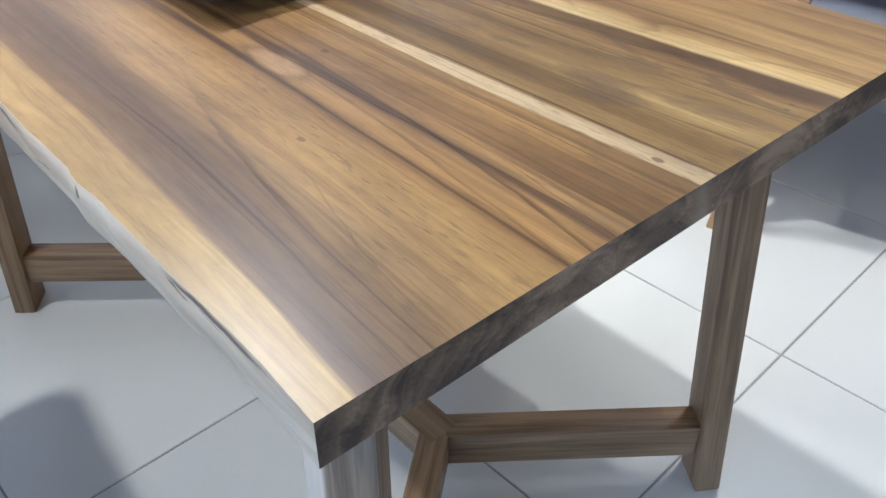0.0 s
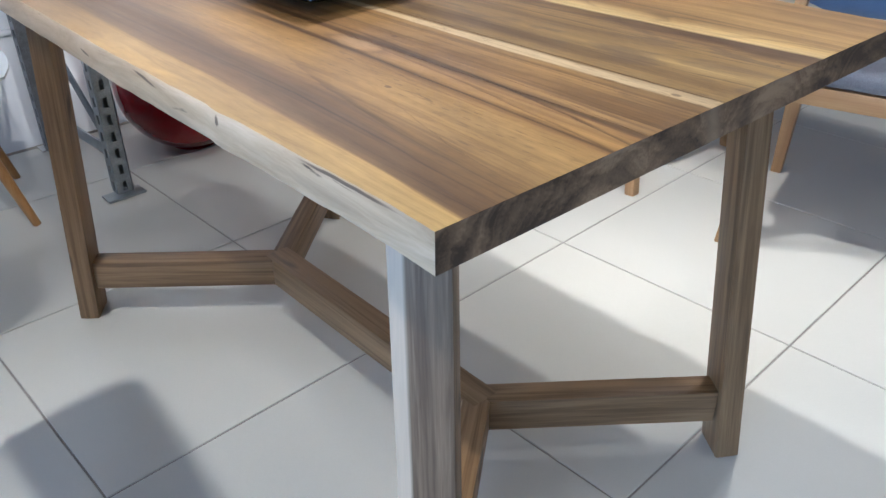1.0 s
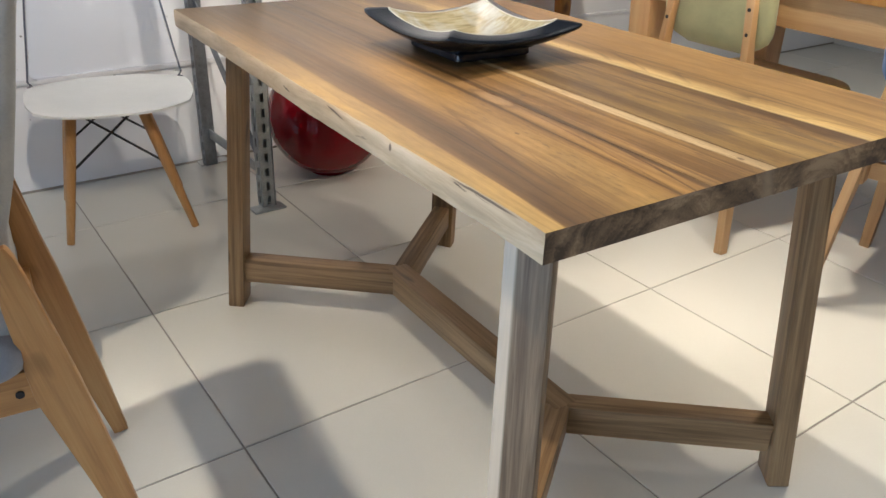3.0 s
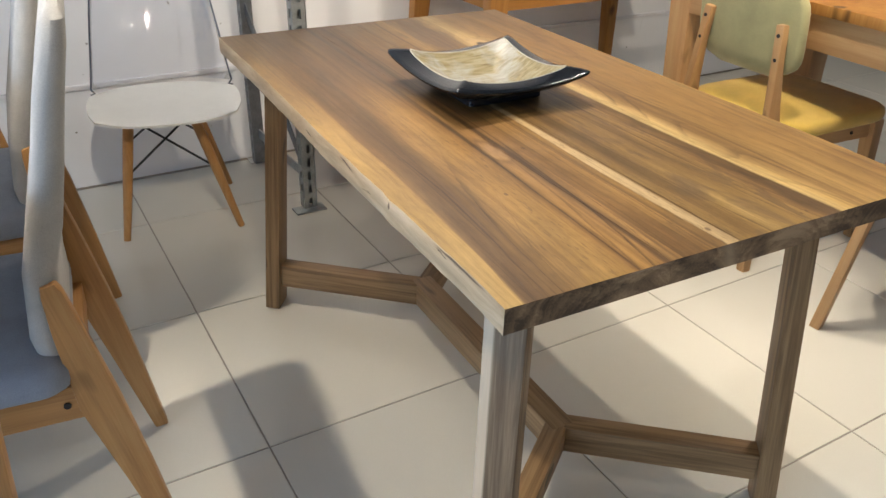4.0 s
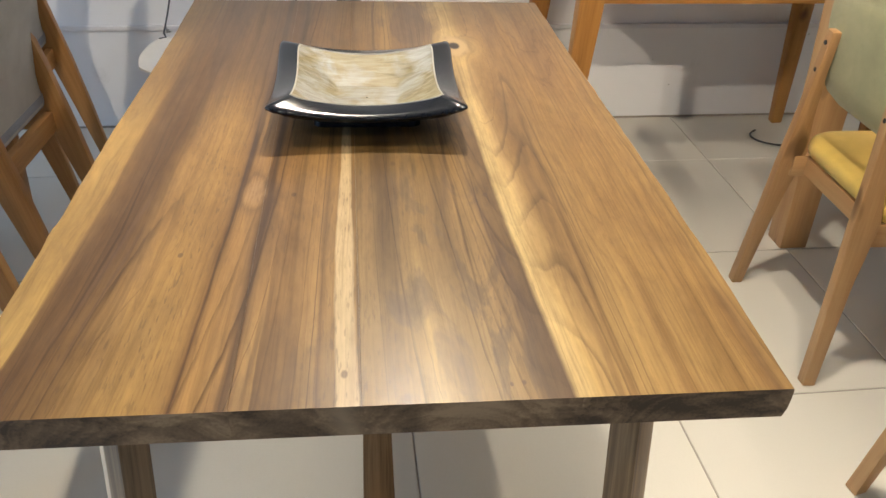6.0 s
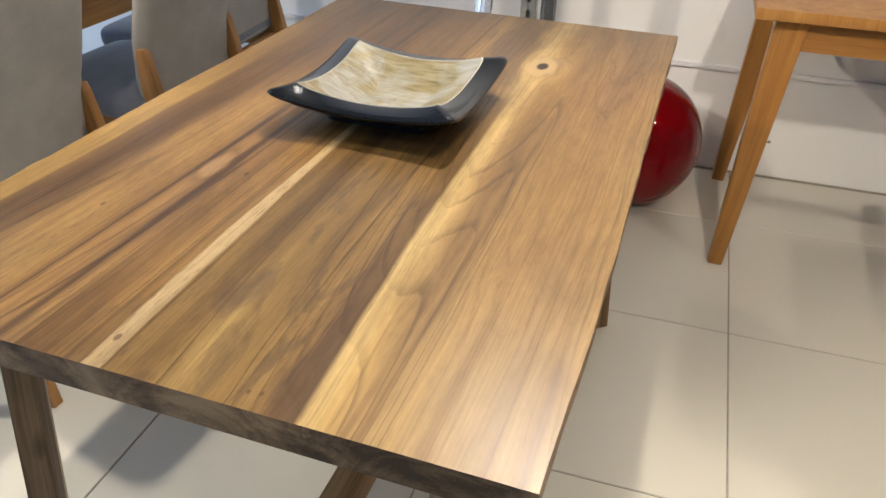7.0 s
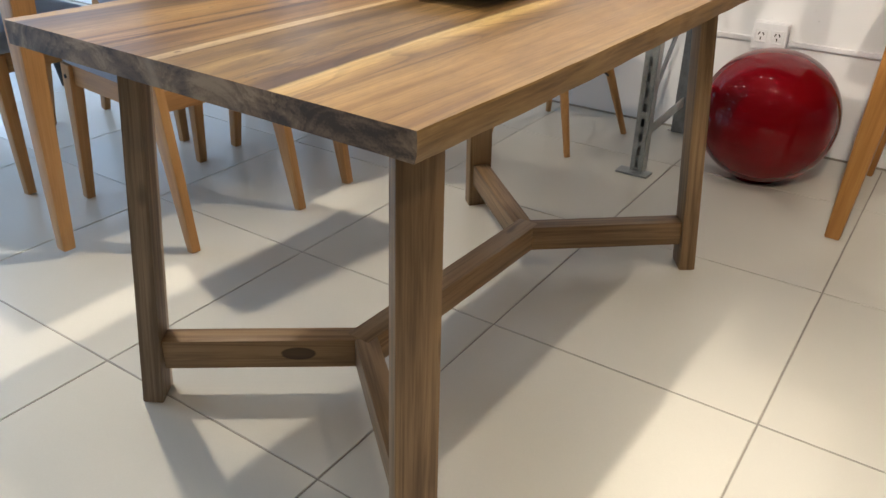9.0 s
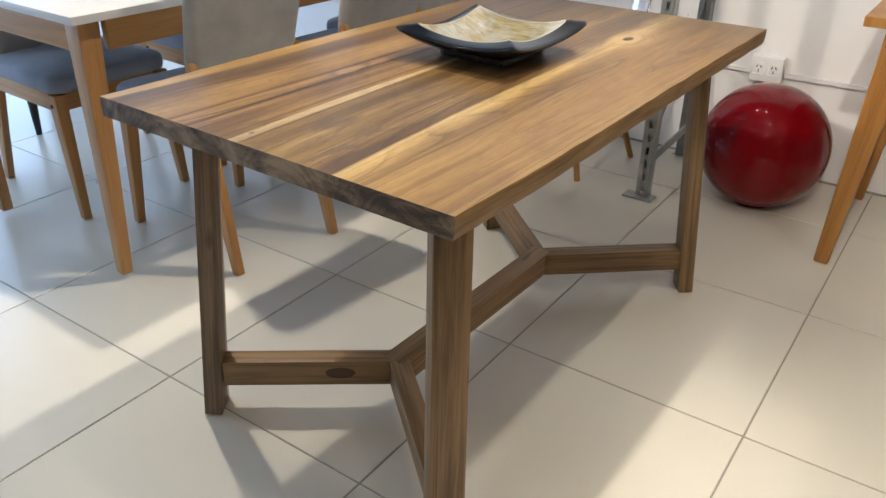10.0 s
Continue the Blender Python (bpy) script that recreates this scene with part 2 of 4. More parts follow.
    mid_r = [(0.380, (0.357, 0.236, 0.107)), (0.398, (0.335, 0.216, 0.097)), (0.412, (0.216, 0.137, 0.065)), (0.430, (0.260, 0.166, 0.076)), (0.450, (0.357, 0.234, 0.105)),
             (0.475, (0.314, 0.204, 0.092)), (0.498, (0.239, 0.150, 0.069)), (0.515, (0.324, 0.209, 0.095)), (0.545, (0.357, 0.231, 0.105)), (0.568, (0.293, 0.184, 0.084)),
             (0.582, (0.227, 0.141, 0.065)), (0.5865, (0.239, 0.148, 0.067)), (0.588, (0.670, 0.508, 0.278)), (0.606, (0.670, 0.501, 0.265)), (0.616, (0.578, 0.402, 0.207)),
             (0.622, (0.429, 0.281, 0.127)), (0.631, (0.283, 0.172, 0.079)), (0.636, (0.420, 0.271, 0.120)), (0.643, (0.293, 0.178, 0.081)), (0.650, (0.429, 0.279, 0.124)),
             (0.690, (0.410, 0.261, 0.114)), (0.740, (0.391, 0.246, 0.107)), (0.780, (0.410, 0.261, 0.115)), (0.800, (0.429, 0.281, 0.129))]
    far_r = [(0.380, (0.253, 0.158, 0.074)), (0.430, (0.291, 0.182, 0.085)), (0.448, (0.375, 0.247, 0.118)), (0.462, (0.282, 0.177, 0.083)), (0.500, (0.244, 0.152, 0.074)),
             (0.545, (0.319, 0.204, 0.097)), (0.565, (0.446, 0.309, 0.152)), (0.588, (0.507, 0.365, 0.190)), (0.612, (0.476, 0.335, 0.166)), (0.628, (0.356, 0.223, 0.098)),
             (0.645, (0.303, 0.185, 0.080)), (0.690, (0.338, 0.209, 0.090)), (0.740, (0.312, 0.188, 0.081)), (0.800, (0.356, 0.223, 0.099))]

    def board(stops):
        return ramp(t, math_node(t, 'DIVIDE', sm, W8), [(p / W8, c) for p, c in stops])
    right = math_node(t, 'GREATER_THAN', s, 0.3785)
    patch = noise_tex(t, mapped(t, (7, 2.6, 1)), 1.0, 4, 0.6, 1.2)
    smoke = noise_tex(t, mapped(t, (13, 3.4, 1)), 1.0, 5, 0.62, 1.6)
    medium = noise_tex(t, mapped(t, (34, 1.3, 1)), 1.0, 4, 0.6, 0.5)
    # the grain's own coordinates: across the meandering growth lines, and along them
    sg = math_node(t, 'MULTIPLY_ADD', math_node(t, 'SUBTRACT', slow, 0.5), 0.020, sm)

    def grain(across, length, detail, rough):
        v = t.nodes.new("ShaderNodeCombineXYZ")
        t.links.new(math_node(t, 'MULTIPLY', sg, across), v.inputs[0])
        t.links.new(math_node(t, 'MULTIPLY', y, length), v.inputs[1])
        return noise_tex(t, v.outputs[0], 1.0, detail, rough)
    lamella = grain(52, 0.7, 2, 0.5)
    hair = grain(105, 0.6, 1, 0.5)
    fine = grain(230, 3.2, 4, 0.65)
    fleck = noise_tex(t, mapped(t, (330, 42, 1)), 1.0, 2, 0.5)
    mottle = noise_tex(t, mapped(t, (130, 26, 1)), 1.0, 4, 0.7, 0.4)
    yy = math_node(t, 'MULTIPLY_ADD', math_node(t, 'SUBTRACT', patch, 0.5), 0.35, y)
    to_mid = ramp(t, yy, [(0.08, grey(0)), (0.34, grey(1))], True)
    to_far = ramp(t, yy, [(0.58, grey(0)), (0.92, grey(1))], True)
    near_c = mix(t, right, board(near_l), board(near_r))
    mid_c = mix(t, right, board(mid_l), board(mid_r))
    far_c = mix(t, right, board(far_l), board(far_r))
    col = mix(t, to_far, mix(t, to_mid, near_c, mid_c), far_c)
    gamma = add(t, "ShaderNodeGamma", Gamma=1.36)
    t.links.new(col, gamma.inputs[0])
    col = mix(t, 1.0, gamma.outputs[0], (1.04, 1.115, 1.10), 'MULTIPLY')

    # growth rings: contours of a long, slow noise, so that they close into flames
    g = noise_tex(t, mapped(t, (4.2, 0.30, 1)), 1.0, 1.0, 0.4, 0.0)
    phase = math_node(t, 'MULTIPLY_ADD', sm, 14.0, math_node(t, 'MULTIPLY', g, 6.5))

    def rings_of(wave, count, seed):
        ph = math_node(t, 'MULTIPLY_ADD', wave, count, seed)
        wn = t.nodes.new("ShaderNodeTexWhiteNoise")
        wn.noise_dimensions = '1D'
        t.links.new(math_node(t, 'FLOOR', ph), wn.inputs["W"])
        return math_node(t, 'FRACT', ph), wn.outputs["Value"]
    fr2, id2 = rings_of(phase, 5.3, 11.0)
    thin = math_node(t, 'MULTIPLY', ramp(t, fr2, [(0.0, grey(0.95)), (0.08, grey(0.7)), (0.22, grey(0)), (0.95, grey(0)), (1.0, grey(0.95))]), ramp(t, id2, [(0.35, grey(0)), (0.75, grey(1))]))
    zone = ramp(t, sm, [(0.03, grey(0.15)), (0.045, grey(0.9)), (0.10, grey(0.7)), (0.13, grey(0.2)), (0.185, grey(0.25)), (0.205, grey(1)), (0.355, grey(1.0)), (0.378, grey(0.2)), (0.42, grey(0.75)), (0.56, grey(0.75)), (0.595, grey(0.1)), (0.62, grey(0.6)), (0.66, grey(0.6)), (0.69, grey(0.25)), (0.80, grey(0.5))])
    col = mix(t, math_node(t, 'MULTIPLY', thin, zone), col, mix(t, 1.0, col, (0.30, 0.25, 0.21), 'MULTIPLY'))

    # nested flames of the broad golden board
    fx = math_node(t, 'MULTIPLY', math_node(t, 'SUBTRACT', sm, 0.722), 20.0)
    wave = math_node(t, 'MULTIPLY_ADD', math_node(t, 'MULTIPLY', fx, fx), 1.0, math_node(t, 'MULTIPLY', y, -3.4))
    wave = math_node(t, 'MULTIPLY_ADD', math_node(t, 'SUBTRACT', smoke, 0.5), 1.5, wave)
    fr3, id3 = rings_of(wave, 1.5, 30.0)
    flame = math_node(t, 'MULTIPLY', ramp(t, fr3, [(0.0, grey(0.75)), (0.12, grey(0.25)), (0.45, grey(0.0)), (0.85, grey(0.25)), (1.0, grey(0.75))]), ramp(t, id3, [(0.1, grey(0.25)), (0.8, grey(1))]))
    flame = math_node(t, 'MULTIPLY', flame, math_node(t, 'MULTIPLY', along(0.20, 1.20, 0.12), bell(math_node(t, 'SUBTRACT', x, 0.722), 0.080)))
    col = mix(t, flame, col, mix(t, 1.0, col, (0.44, 0.33, 0.24), 'MULTIPLY'))

    # brown smoke in the olive board and towards the far end
    where = ramp(t, math_node(t, 'DIVIDE', sm, W8), [(0.22 / W8, grey(0.3)), (0.30 / W8, grey(0.45)), (0.385 / W8, grey(0.6)), (0.41 / W8, grey(1)), (0.56 / W8, grey(1)), (0.59 / W8, grey(0.1))])
    haze = math_node(t, 'MULTIPLY', ramp(t, smoke, [(0.50, grey(0)), (0.56, grey(0.55)), (0.68, grey(0.85))]), where)
    col = mix(t, haze, col, (0.135, 0.083, 0.042))

    def streak(colour, x0, slope, half, y0, y1, strength, soft=0.05):
        """A dark or pale line of the grain, x0 where y = 0."""
        u = math_node(t, 'SUBTRACT', math_node(t, 'MULTIPLY_ADD', math_node(t, 'SUBTRACT', ripple, 0.5), 0.008, x), math_node(t, 'MULTIPLY_ADD', y, slope, x0))
        f = math_node(t, 'MULTIPLY', bell(u, half), math_node(t, 'MULTIPLY', along(y0, y1, soft), strength))
        f = math_node(t, 'MULTIPLY', f, ramp(t, medium, [(0.35, grey(0.55)), (0.55, grey(1))]))
        return mix(t, f, col, colour)
    DARK, DEEP = (0.115, 0.064, 0.033), (0.075, 0.041, 0.023)
    col = streak(DARK, 0.058, 0.12, 0.0035, 0.12, 0.42, 0.75)
    col = streak(DARK, 0.080, 0.10, 0.0025, 0.05, 0.34, 0.7)
    col = streak(DEEP, 0.236, 0.075, 0.0050, 0.24, 0.42, 0.85, 0.03)
    col = streak(DEEP, 0.204, 0.036, 0.0035, 0.34, 0.62, 0.9)
    col = streak(DARK, 0.190, 0.050, 0.0060, 0.62, 1.02, 0.8)
    col = streak(DARK, 0.235, 0.025, 0.0040, 0.85, 1.26, 0.8)
    col = streak(DARK, 0.268, 0.075, 0.0030, 0.0, 0.20, 0.55)
    col = streak(DARK, 0.585, -0.12, 0.0080, 0.0, 0.13, 0.55)
    col = streak(DARK, 0.575, -0.10, 0.0050, 0.10, 0.52, 0.6, 0.08)
    col = streak(DARK, 0.462, 0.085, 0.0045, 0.38, 0.62, 0.7)
    col = streak(DARK, 0.418, 0.03, 0.0030, 0.20, 0.52, 0.6, 0.08)
    col = streak((0.27, 0.155, 0.062), 0.790, 0.040, 0.0060, 0.0, 0.19, 0.8)
    col = streak((0.30, 0.175, 0.068), 0.748, 0.0, 0.0040, 0.05, 0.36, 0.6)

    # pale pink swirl with a dark rim beside the first joint
    qx = math_node(t, 'DIVIDE', math_node(t, 'SUBTRACT', x, 0.240), 0.016)
    qy = math_node(t, 'DIVIDE', math_node(t, 'SUBTRACT', y, 0.410), 0.046)
    sw = math_node(t, 'ADD', math_node(t, 'MULTIPLY', qx, qx), math_node(t, 'MULTIPLY', qy, qy))
    sw = math_node(t, 'MULTIPLY_ADD', math_node(t, 'SUBTRACT', smoke, 0.5), 3.2, sw)
    col = mix(t, ramp(t, math_node(t, 'MULTIPLY', sw, 0.4), [(0.20, grey(0)), (0.42, grey(0.5)), (0.85, grey(0))]), col, DARK)
    col = mix(t, ramp(t, sw, [(0.1, grey(0.5)), (1.1, grey(0))]), col, (0.40, 0.255, 0.135))

    # dark cloud of heartwood beside the knot
    cx = math_node(t, 'MULTIPLY', math_node(t, 'SUBTRACT', x, 0.487), 26.0)
    cy = math_node(t, 'MULTIPLY', math_node(t, 'SUBTRACT', y, 1.15), 6.5)
    cd = math_node(t, 'ADD', math_node(t, 'MULTIPLY', cx, cx), math_node(t, 'MULTIPLY', cy, cy))
    cd = math_node(t, 'MULTIPLY_ADD', math_node(t, 'SUBTRACT', smoke, 0.5), 1.6, cd)
    col = mix(t, ramp(t, cd, [(0.45, grey(0.72)), (0.80, grey(0.85)), (1.0, grey(0))]), col, (0.125, 0.074, 0.038))

    # pale sapwood strip along the second joint, wider at the near end
    wide = math_node(t, 'MULTIPLY', ramp(t, y, [(0.0, grey(0.86)), (0.25, grey(0.92)), (0.50, grey(0.58)), (0.80, grey(0.35))], True), 0.028)
    off = math_node(t, 'DIVIDE', math_node(t, 'SUBTRACT', math_node(t, 'MULTIPLY_ADD', y, -0.019, 0.3790), x), wide)
    strip = ramp(t, math_node(t, 'MULTIPLY_ADD', math_node(t, 'SUBTRACT', ripple, 0.5), 0.35, off), [(0.0, grey(0)), (0.10, grey(1)), (0.88, grey(0.95)), (1.0, grey(0))])
    strip = math_node(t, 'MULTIPLY', strip, ramp(t, y, [(0.62, grey(1)), (0.80, grey(0.0))]))
    col = mix(t, strip, col, mix(t, medium, (0.47, 0.335, 0.170), (0.57, 0.425, 0.235)))

    # small dark pin knots
    for px, py, r in ((0.168, 0.263, 0.0036), (0.292, 0.406, 0.0042), (0.364, 0.045, 0.0040), (0.527, 0.022, 0.0022), (0.540, 0.024, 0.0026), (0.552, 0.398, 0.0040), (0.429, 0.494, 0.0050), (0.118, 0.300, 0.0022)):
        ux = math_node(t, 'DIVIDE', math_node(t, 'SUBTRACT', x, px), r)
        uy = math_node(t, 'DIVIDE', math_node(t, 'SUBTRACT', y, py), r * 1.7)
        e = math_node(t, 'ADD', math_node(t, 'MULTIPLY', ux, ux), math_node(t, 'MULTIPLY', uy, uy))
        col = mix(t, ramp(t, math_node(t, 'MULTIPLY_ADD', math_node(t, 'SUBTRACT', ripple, 0.5), 0.8, e), [(0.3, grey(0.75)), (1.0, grey(0))]), col, (0.12, 0.066, 0.034))

    # tone: broad clouds, lamellae with crisp edges, hairlines, fine grain, pores
    col = mix(t, 0.75, col, ramp(t, patch, [(0.30, (0.72, 0.68, 0.64)), (0.5, (1.01, 1.01, 1.01)), (0.68, (1.24, 1.25, 1.24))]), 'MULTIPLY')
    col = mix(t, 0.42, col, ramp(t, lamella, [(0.34, (0.60, 0.55, 0.51)), (0.40, (0.80, 0.77, 0.74)), (0.47, (0.96, 0.95, 0.94)), (0.50, (1.04, 1.04, 1.03)), (0.58, (1.08, 1.08, 1.07)), (0.61, (1.24, 1.24, 1.22))]), 'MULTIPLY')
    line = math_node(t, 'MULTIPLY', ramp(t, hair, [(0.28, grey(0.9)), (0.33, grey(0.35)), (0.355, grey(0))]), math_node(t, 'MAXIMUM', zone, 0.32))
    col = mix(t, line, col, mix(t, 1.0, col, (0.40, 0.34, 0.29), 'MULTIPLY'))
    col = mix(t, 0.50, col, ramp(t, fine, [(0.34, (0.60, 0.55, 0.50)), (0.48, (0.98, 0.98, 0.98)), (0.66, (1.17, 1.17, 1.15))]), 'MULTIPLY')
    col = mix(t, 0.45, col, ramp(t, mottle, [(0.32, (0.74, 0.71, 0.68)), (0.50, (1.0, 1.0, 1.0)), (0.68, (1.18, 1.18, 1.16))]), 'MULTIPLY')
    pores = math_node(t, 'MULTIPLY', ramp(t, patch, [(0.38, grey(0.8)), (0.58, grey(0.1))]), ramp(t, sm, [(0.03, grey(0)), (0.045, grey(1)), (0.57, grey(1)), (0.60, grey(0.15))]))
    col = mix(t, math_node(t, 'MULTIPLY', pores, ramp(t, fleck, [(0.58, grey(0)), (0.68, grey(0.7))])), col, (0.11, 0.064, 0.033))

    # the knot: dark heart in a pale swirl with a dark outline
    swirl = math_node(t, 'MULTIPLY_ADD', math_node(t, 'SUBTRACT', smoke, 0.5), 0.022, d)
    col = mix(t, ramp(t, swirl, [(0.012, grey(0.9)), (0.028, grey(0.8)), (0.034, grey(0))]), col, (0.47, 0.320, 0.150))
    outline = ramp(t, swirl, [(0.024, grey(0)), (0.030, grey(0.75)), (0.040, grey(0))])
    col = mix(t, math_node(t, 'MULTIPLY', outline, ramp(t, smoke, [(0.42, grey(0.1)), (0.55, grey(0.9))])), col, (0.13, 0.072, 0.034))
    hole = math_node(t, 'MULTIPLY_ADD', patch, 0.012, d)
    col = mix(t, ramp(t, hole, [(0.0155, grey(1)), (0.0190, grey(0))]), col, (0.030, 0.016, 0.010))
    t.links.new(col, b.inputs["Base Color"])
    b.inputs["Specular IOR Level"].default_value = 0.39
    t.links.new(math_node(t, 'MULTIPLY_ADD', medium, 0.12, 0.29), b.inputs["Roughness"])
    h = math_node(t, 'MULTIPLY_ADD', fleck, -0.5, math_node(t, 'MULTIPLY', fine, 0.5))
    bump(t, b, h, 0.16, 0.0006)
    return m


def end_grain():
    """Sawn end of the slab: the arcs of the growth rings round each board's heart, blotched brown."""
    m, t, b = nodes_of("end_grain")
    xyz = t.nodes.new("ShaderNodeSeparateXYZ")
    t.links.new(t.nodes.new("ShaderNodeTexCoord").outputs["Object"], xyz.inputs[0])
    n = noise_tex(t, mapped(t, (11, 1, 24)), 1.0, 4, 0.55, 1.4)
    wedge = noise_tex(t, mapped(t, (6, 1, 9)), 1.0, 2, 0.5, 1.0)
    fine = noise_tex(t, mapped(t, (300, 1, 300)), 1.0, 2, 0.5)
    heart = t.nodes.new("ShaderNodeValToRGB")
    el = heart.color_ramp.elements
    heart.color_ramp.interpolation = 'CONSTANT'
    while len(el) < 4:
        el.new(0.5)
    for e, (p, h) in zip(el, ((0.0, 0.19), (0.257, 0.30), (0.3805, 0.47), (0.590, 0.73))):
        e.position, e.color = p, (h, h, h, 1)
    t.links.new(xyz.outputs[0], heart.inputs[0])
    ux = math_node(t, 'SUBTRACT', xyz.outputs[0], heart.outputs[0])
    uz = math_node(t, 'SUBTRACT', xyz.outputs[2], 0.668)
    r = math_node(t, 'SQRT', math_node(t, 'ADD', math_node(t, 'MULTIPLY', ux, ux), math_node(t, 'MULTIPLY', uz, uz)))
    r = math_node(t, 'MULTIPLY_ADD', math_node(t, 'SUBTRACT', n, 0.5), 0.035, r)
    ring = t.nodes.new("ShaderNodeTexNoise")
    ring.noise_dimensions = '1D'
    ring.inputs["Detail"].default_value = 3.0
    ring.inputs["Scale"].default_value = 1.0
    t.links.new(math_node(t, 'MULTIPLY', r, 85.0), ring.inputs["W"])
    f = math_node(t, 'MULTIPLY_ADD', ring.outputs["Fac"], 0.17, math_node(t, 'MULTIPLY', n, 0.33))
    f = math_node(t, 'MULTIPLY_ADD', wedge, 0.40, f)
    f = math_node(t, 'MULTIPLY_ADD', fine, 0.10, f)
    col = ramp(t, f, [(0.40, (0.052, 0.030, 0.016)), (0.50, (0.190, 0.120, 0.064)), (0.60, (0.37, 0.258, 0.150))])
    # sapwood shows beside the second joint
    near = math_node(t, 'MULTIPLY', math_node(t, 'SUBTRACT', math_node(t, 'MULTIPLY_ADD', uz, 0.25, xyz.outputs[0]), 0.381), 75.0)
    pale = math_node(t, 'EXPONENT', math_node(t, 'MULTIPLY', math_node(t, 'MULTIPLY', near, near), -1.0))
    col = mix(t, math_node(t, 'MULTIPLY', pale, 0.6), col, (0.42, 0.310, 0.195))
    t.links.new(col, b.inputs["Base Color"])
    b.inputs["Roughness"].default_value = 0.6
    bump(t, b, ring.outputs["Fac"], 0.25, 0.001)
    return m


def side_wood():
    """The sawn long side of the slab: brown, with mottled grain along y."""
    m, t, b = nodes_of("slab_side")
    n = noise_tex(t, mapped(t, (1, 4.5, 30)), 1.0, 4, 0.6, 1.2)
    streak = noise_tex(t, mapped(t, (1, 9, 190)), 1.0, 3, 0.6, 0.4)
    f = math_node(t, 'MULTIPLY_ADD', streak, 0.45, math_node(t, 'MULTIPLY', n, 0.55))
    t.links.new(ramp(t, f, [(0.34, (0.15, 0.083, 0.032)), (0.50, (0.27, 0.158, 0.059)), (0.66, (0.38, 0.238, 0.094))]), b.inputs["Base Color"])
    b.inputs["Roughness"].default_value = 0.5
    bump(t, b, streak, 0.3, 0.001)
    return m


def live_edge():
    """The barked-off side of the slab: pale sapwood with stains, bark left along the top and dark nicks."""
    m, t, b = nodes_of("live_edge_sapwood")
    xyz = t.nodes.new("ShaderNodeSeparateXYZ")
    t.links.new(t.nodes.new("ShaderNodeTexCoord").outputs["Object"], xyz.inputs[0])
    y, z = xyz.outputs[1], xyz.outputs[2]
    n = noise_tex(t, mapped(t, (20, 5, 38)), 1.0, 5, 0.65, 0.6)
    stain = noise_tex(t, mapped(t, (9, 3.5, 26)), 1.0, 4, 0.6, 1.0)
    nick = noise_tex(t, mapped(t, (30, 9, 60)), 1.0, 3, 0.5, 1.0)
    col = ramp(t, n, [(0.25, (0.36, 0.245, 0.135)), (0.5, (0.56, 0.430, 0.275)), (0.75, (0.68, 0.545, 0.380))])
    col = mix(t, ramp(t, stain, [(0.50, (0, 0, 0)), (0.68, (0.55, 0.55, 0.55))]), col, (0.36, 0.265, 0.165))
    col = mix(t, ramp(t, nick, [(0.68, (0, 0, 0)), (0.74, (0.9, 0.9, 0.9))]), col, (0.07, 0.04, 0.02))
    # bark and splits: place along the slab, height, half length, half height, slope
    for py, pz, hl, hh, slope in ((0.671, 0.731, 0.016, 0.0022, 0.15), (0.487, 0.742, 0.030, 0.0022, 0.12), (0.110, 0.7475, 0.075, 0.0018, 0.0), (0.318, 0.742, 0.004, 0.006, 0.0)):
        u = math_node(t, 'DIVIDE', math_node(t, 'SUBTRACT', y, py), hl)
        v = math_node(t, 'DIVIDE', math_node(t, 'SUBTRACT', math_node(t, 'MULTIPLY_ADD', math_node(t, 'SUBTRACT', y, py), -slope, z), pz), hh)
        e = math_node(t, 'ADD', math_node(t, 'MULTIPLY', u, u), math_node(t, 'MULTIPLY', v, v))
        e = math_node(t, 'MULTIPLY_ADD', math_node(t, 'SUBTRACT', nick, 0.5), 1.6, e)
        col = mix(t, ramp(t, e, [(0.35, (0.85, 0.85, 0.85)), (1.0, (0, 0, 0))]), col, (0.085, 0.050, 0.028))
    t.links.new(col, b.inputs["Base Color"])
    b.inputs["Roughness"].default_value = 0.5
    bump(t, b, n, 0.5, 0.003)
    return m


def tile_mat():
    m, t, b = nodes_of("porcelain_tile")
    co = mapped(t, (1, 1, 1), True)
    cloud = noise_tex(t, co, 2.6, 8, 0.7, 0.2)
    grain = noise_tex(t, co, 300, 4, 0.7)
    f = math_node(t, 'MULTIPLY_ADD', grain, 0.65, math_node(t, 'MULTIPLY', cloud, 0.35))
    col = ramp(t, f, [(0.1, (0.683, 0.660, 0.580)), (0.9, (0.758, 0.734, 0.654))])
    info = t.nodes.new("ShaderNodeObjectInfo").outputs["Random"]
    col = mix(t, 1.0, col, ramp(t, info, [(0.0, (0.96, 0.96, 0.96)), (1.0, (1.03, 1.02, 1.0))]), 'MULTIPLY')
    t.links.new(col, b.inputs["Base Color"])
    b.inputs["Roughness"].default_value = 0.26
    b.inputs["Specular IOR Level"].default_value = 0.4
    return m


